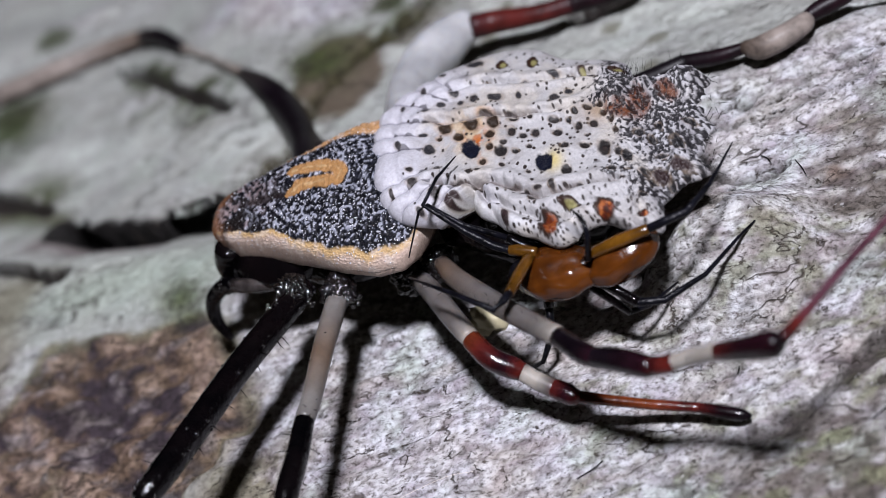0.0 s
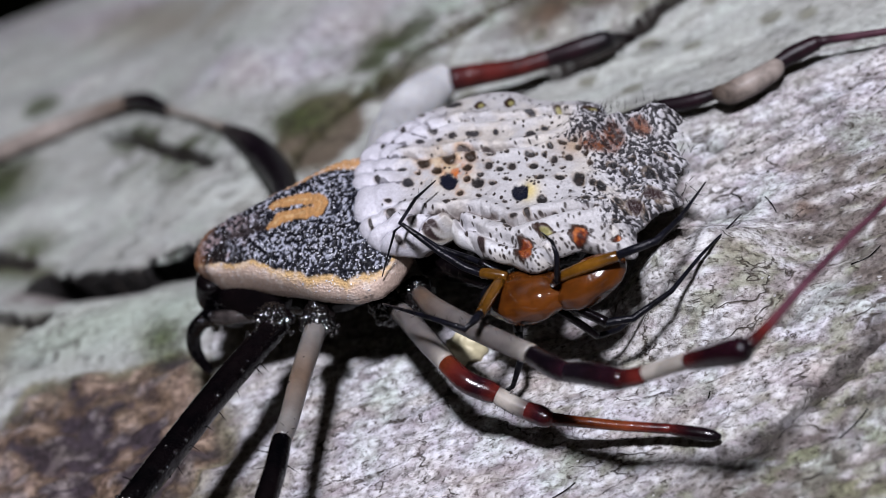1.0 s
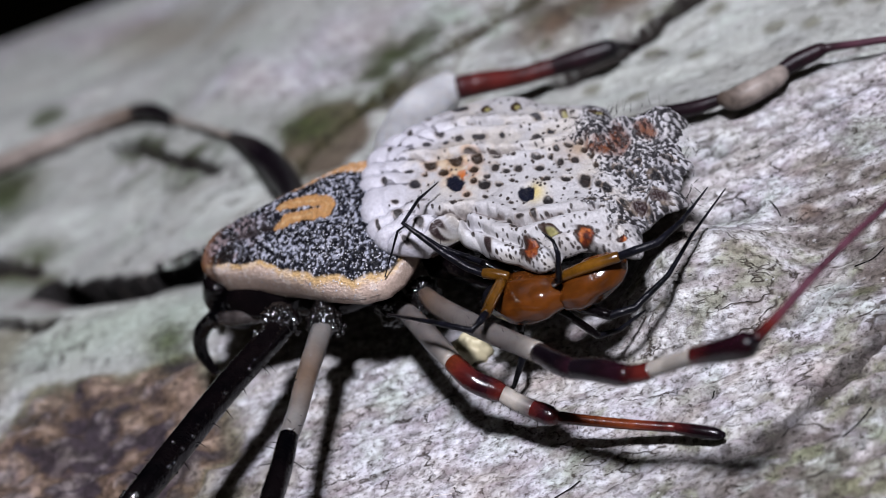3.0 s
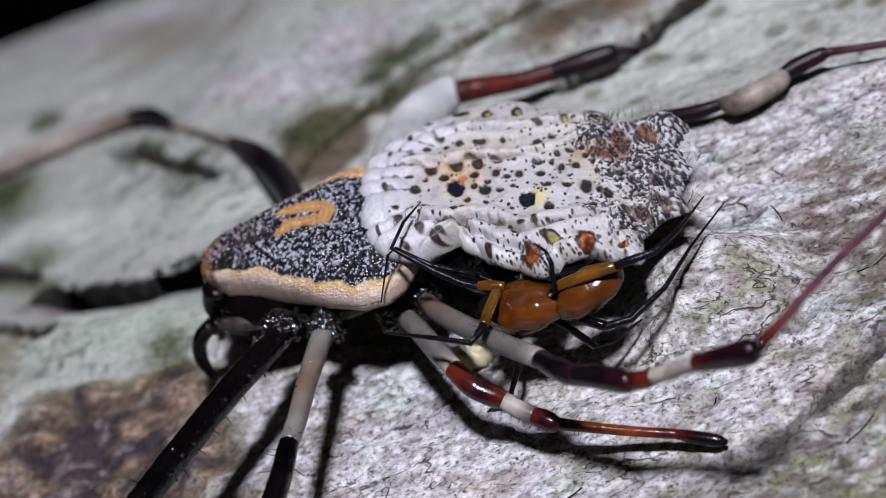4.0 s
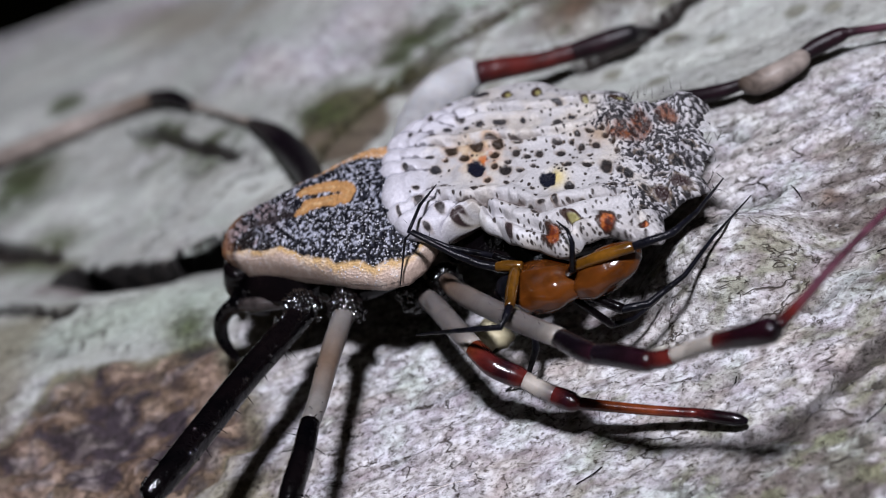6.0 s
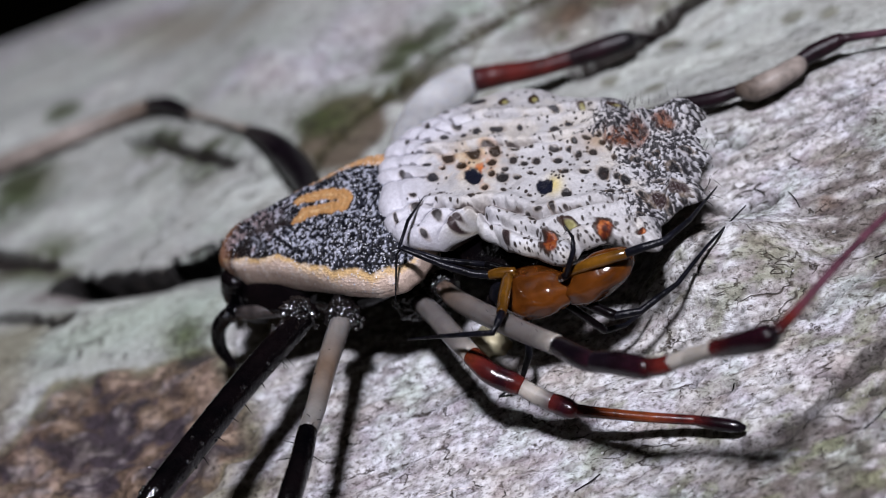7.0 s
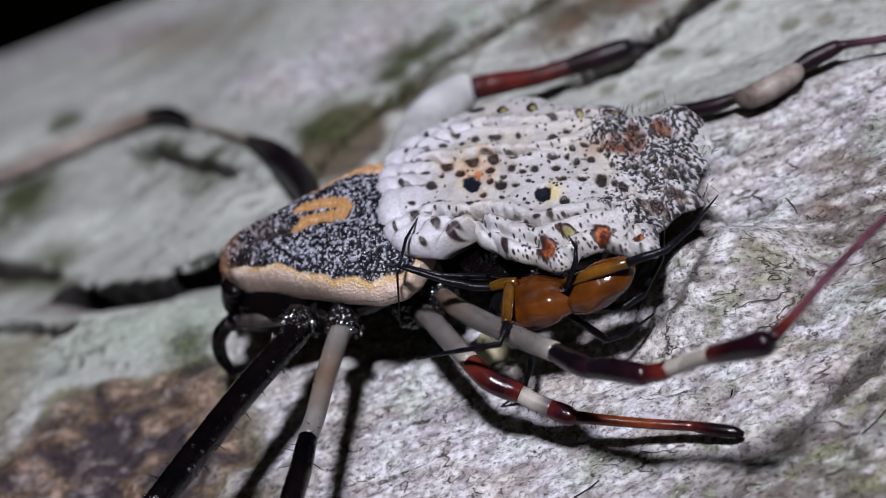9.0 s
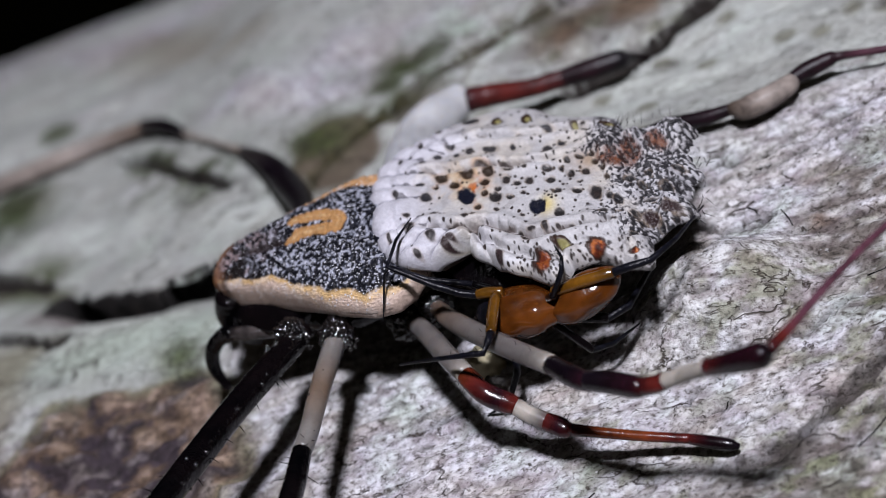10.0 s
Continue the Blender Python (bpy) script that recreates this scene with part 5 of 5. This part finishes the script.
# ---- moving things ----
SLIDE = [(0, 0.37, -0.06, 0), (0.5, 0.36, 0.01, 0), (1, 0.25, 0.03, 0), (1.5, 0.23, 0.05, 0), (2, 0.25, 0.09, 0), (2.5, 0.22, 0.09, 0), (4, 0.01, -0.00, 0), (4.5, 0.00, 0.00, 0), (5, -0.03, 0.01, 0), (5.5, -0.01, 0.00, 0), (7, -0.16, 0.12, 0), (7.5, -0.05, 0.06, 0), (8, -0.05, 0.05, 0), (8.5, -0.11, 0.03, 0), (9, -0.09, 0.01, 0), (9.5, -0.15, 0.05, 0), (10, -0.31, 0.18, 0)]
SWING_AXIS = Vector((-0.274, 0.729, -0.627))
SWINGS = {  # leg: (seconds, degrees up or down, degrees of yaw)
    0: [(0, 5.8), (0.5, 8), (1, 9.8), (2, 11.6), (2.5, 11.6), (4, 1.5), (4.5, 0), (5.5, 1.4), (7, -5.3), (8, -5.5), (9, -9.6), (10, -4.8)],
    1: [(0, 12), (1, 11), (2, 10), (2.5, 8), (4, 1), (4.5, 0), (5, -3), (5.5, -11.5), (7, -10.5), (7.5, -9), (8.5, -13.7), (9, -16), (10, -13.5)],
    3: [(0, 4), (2.5, 6), (4, 0), (5.5, 0), (7, 22), (10, 25)],
    4: [(0, -5), (0.5, -3), (1, -1), (2.5, 0), (5, 0), (7, 2), (10, 2)],
    5: [(0, 12), (1, 8), (2, 2), (2.5, -2), (4, 0), (4.5, 0), (5, 3.5), (5.5, 4.3), (7.5, 6.6), (8.1, 6), (8.5, 3, 20), (8.8, 3, 27), (10, 3, 25)],
    7: [(0, 6), (1, 9), (2.5, 10.5), (4, 1.5), (4.5, 0), (5.5, 1.4), (7, -5.0), (8, -5.2), (9, -9.2), (10, -4.8)],
}


def motions():
    walk(male, [(t, pose((MALE.x + x) * MM, (MALE.y + y) * MM, MALE.z * MM, 0, 0, r)) for t, x, y, r in SLIDE])
    for k, rows in SWINGS.items():
        walk(male_legs[k], [(t, Matrix.Translation(HIPS[k]) @ Matrix.Rotation(radians(sum(yaw)), 4, "Z") @ Matrix.Rotation(radians(a), 4, SWING_AXIS)) for t, a, *yaw in rows])


motions()
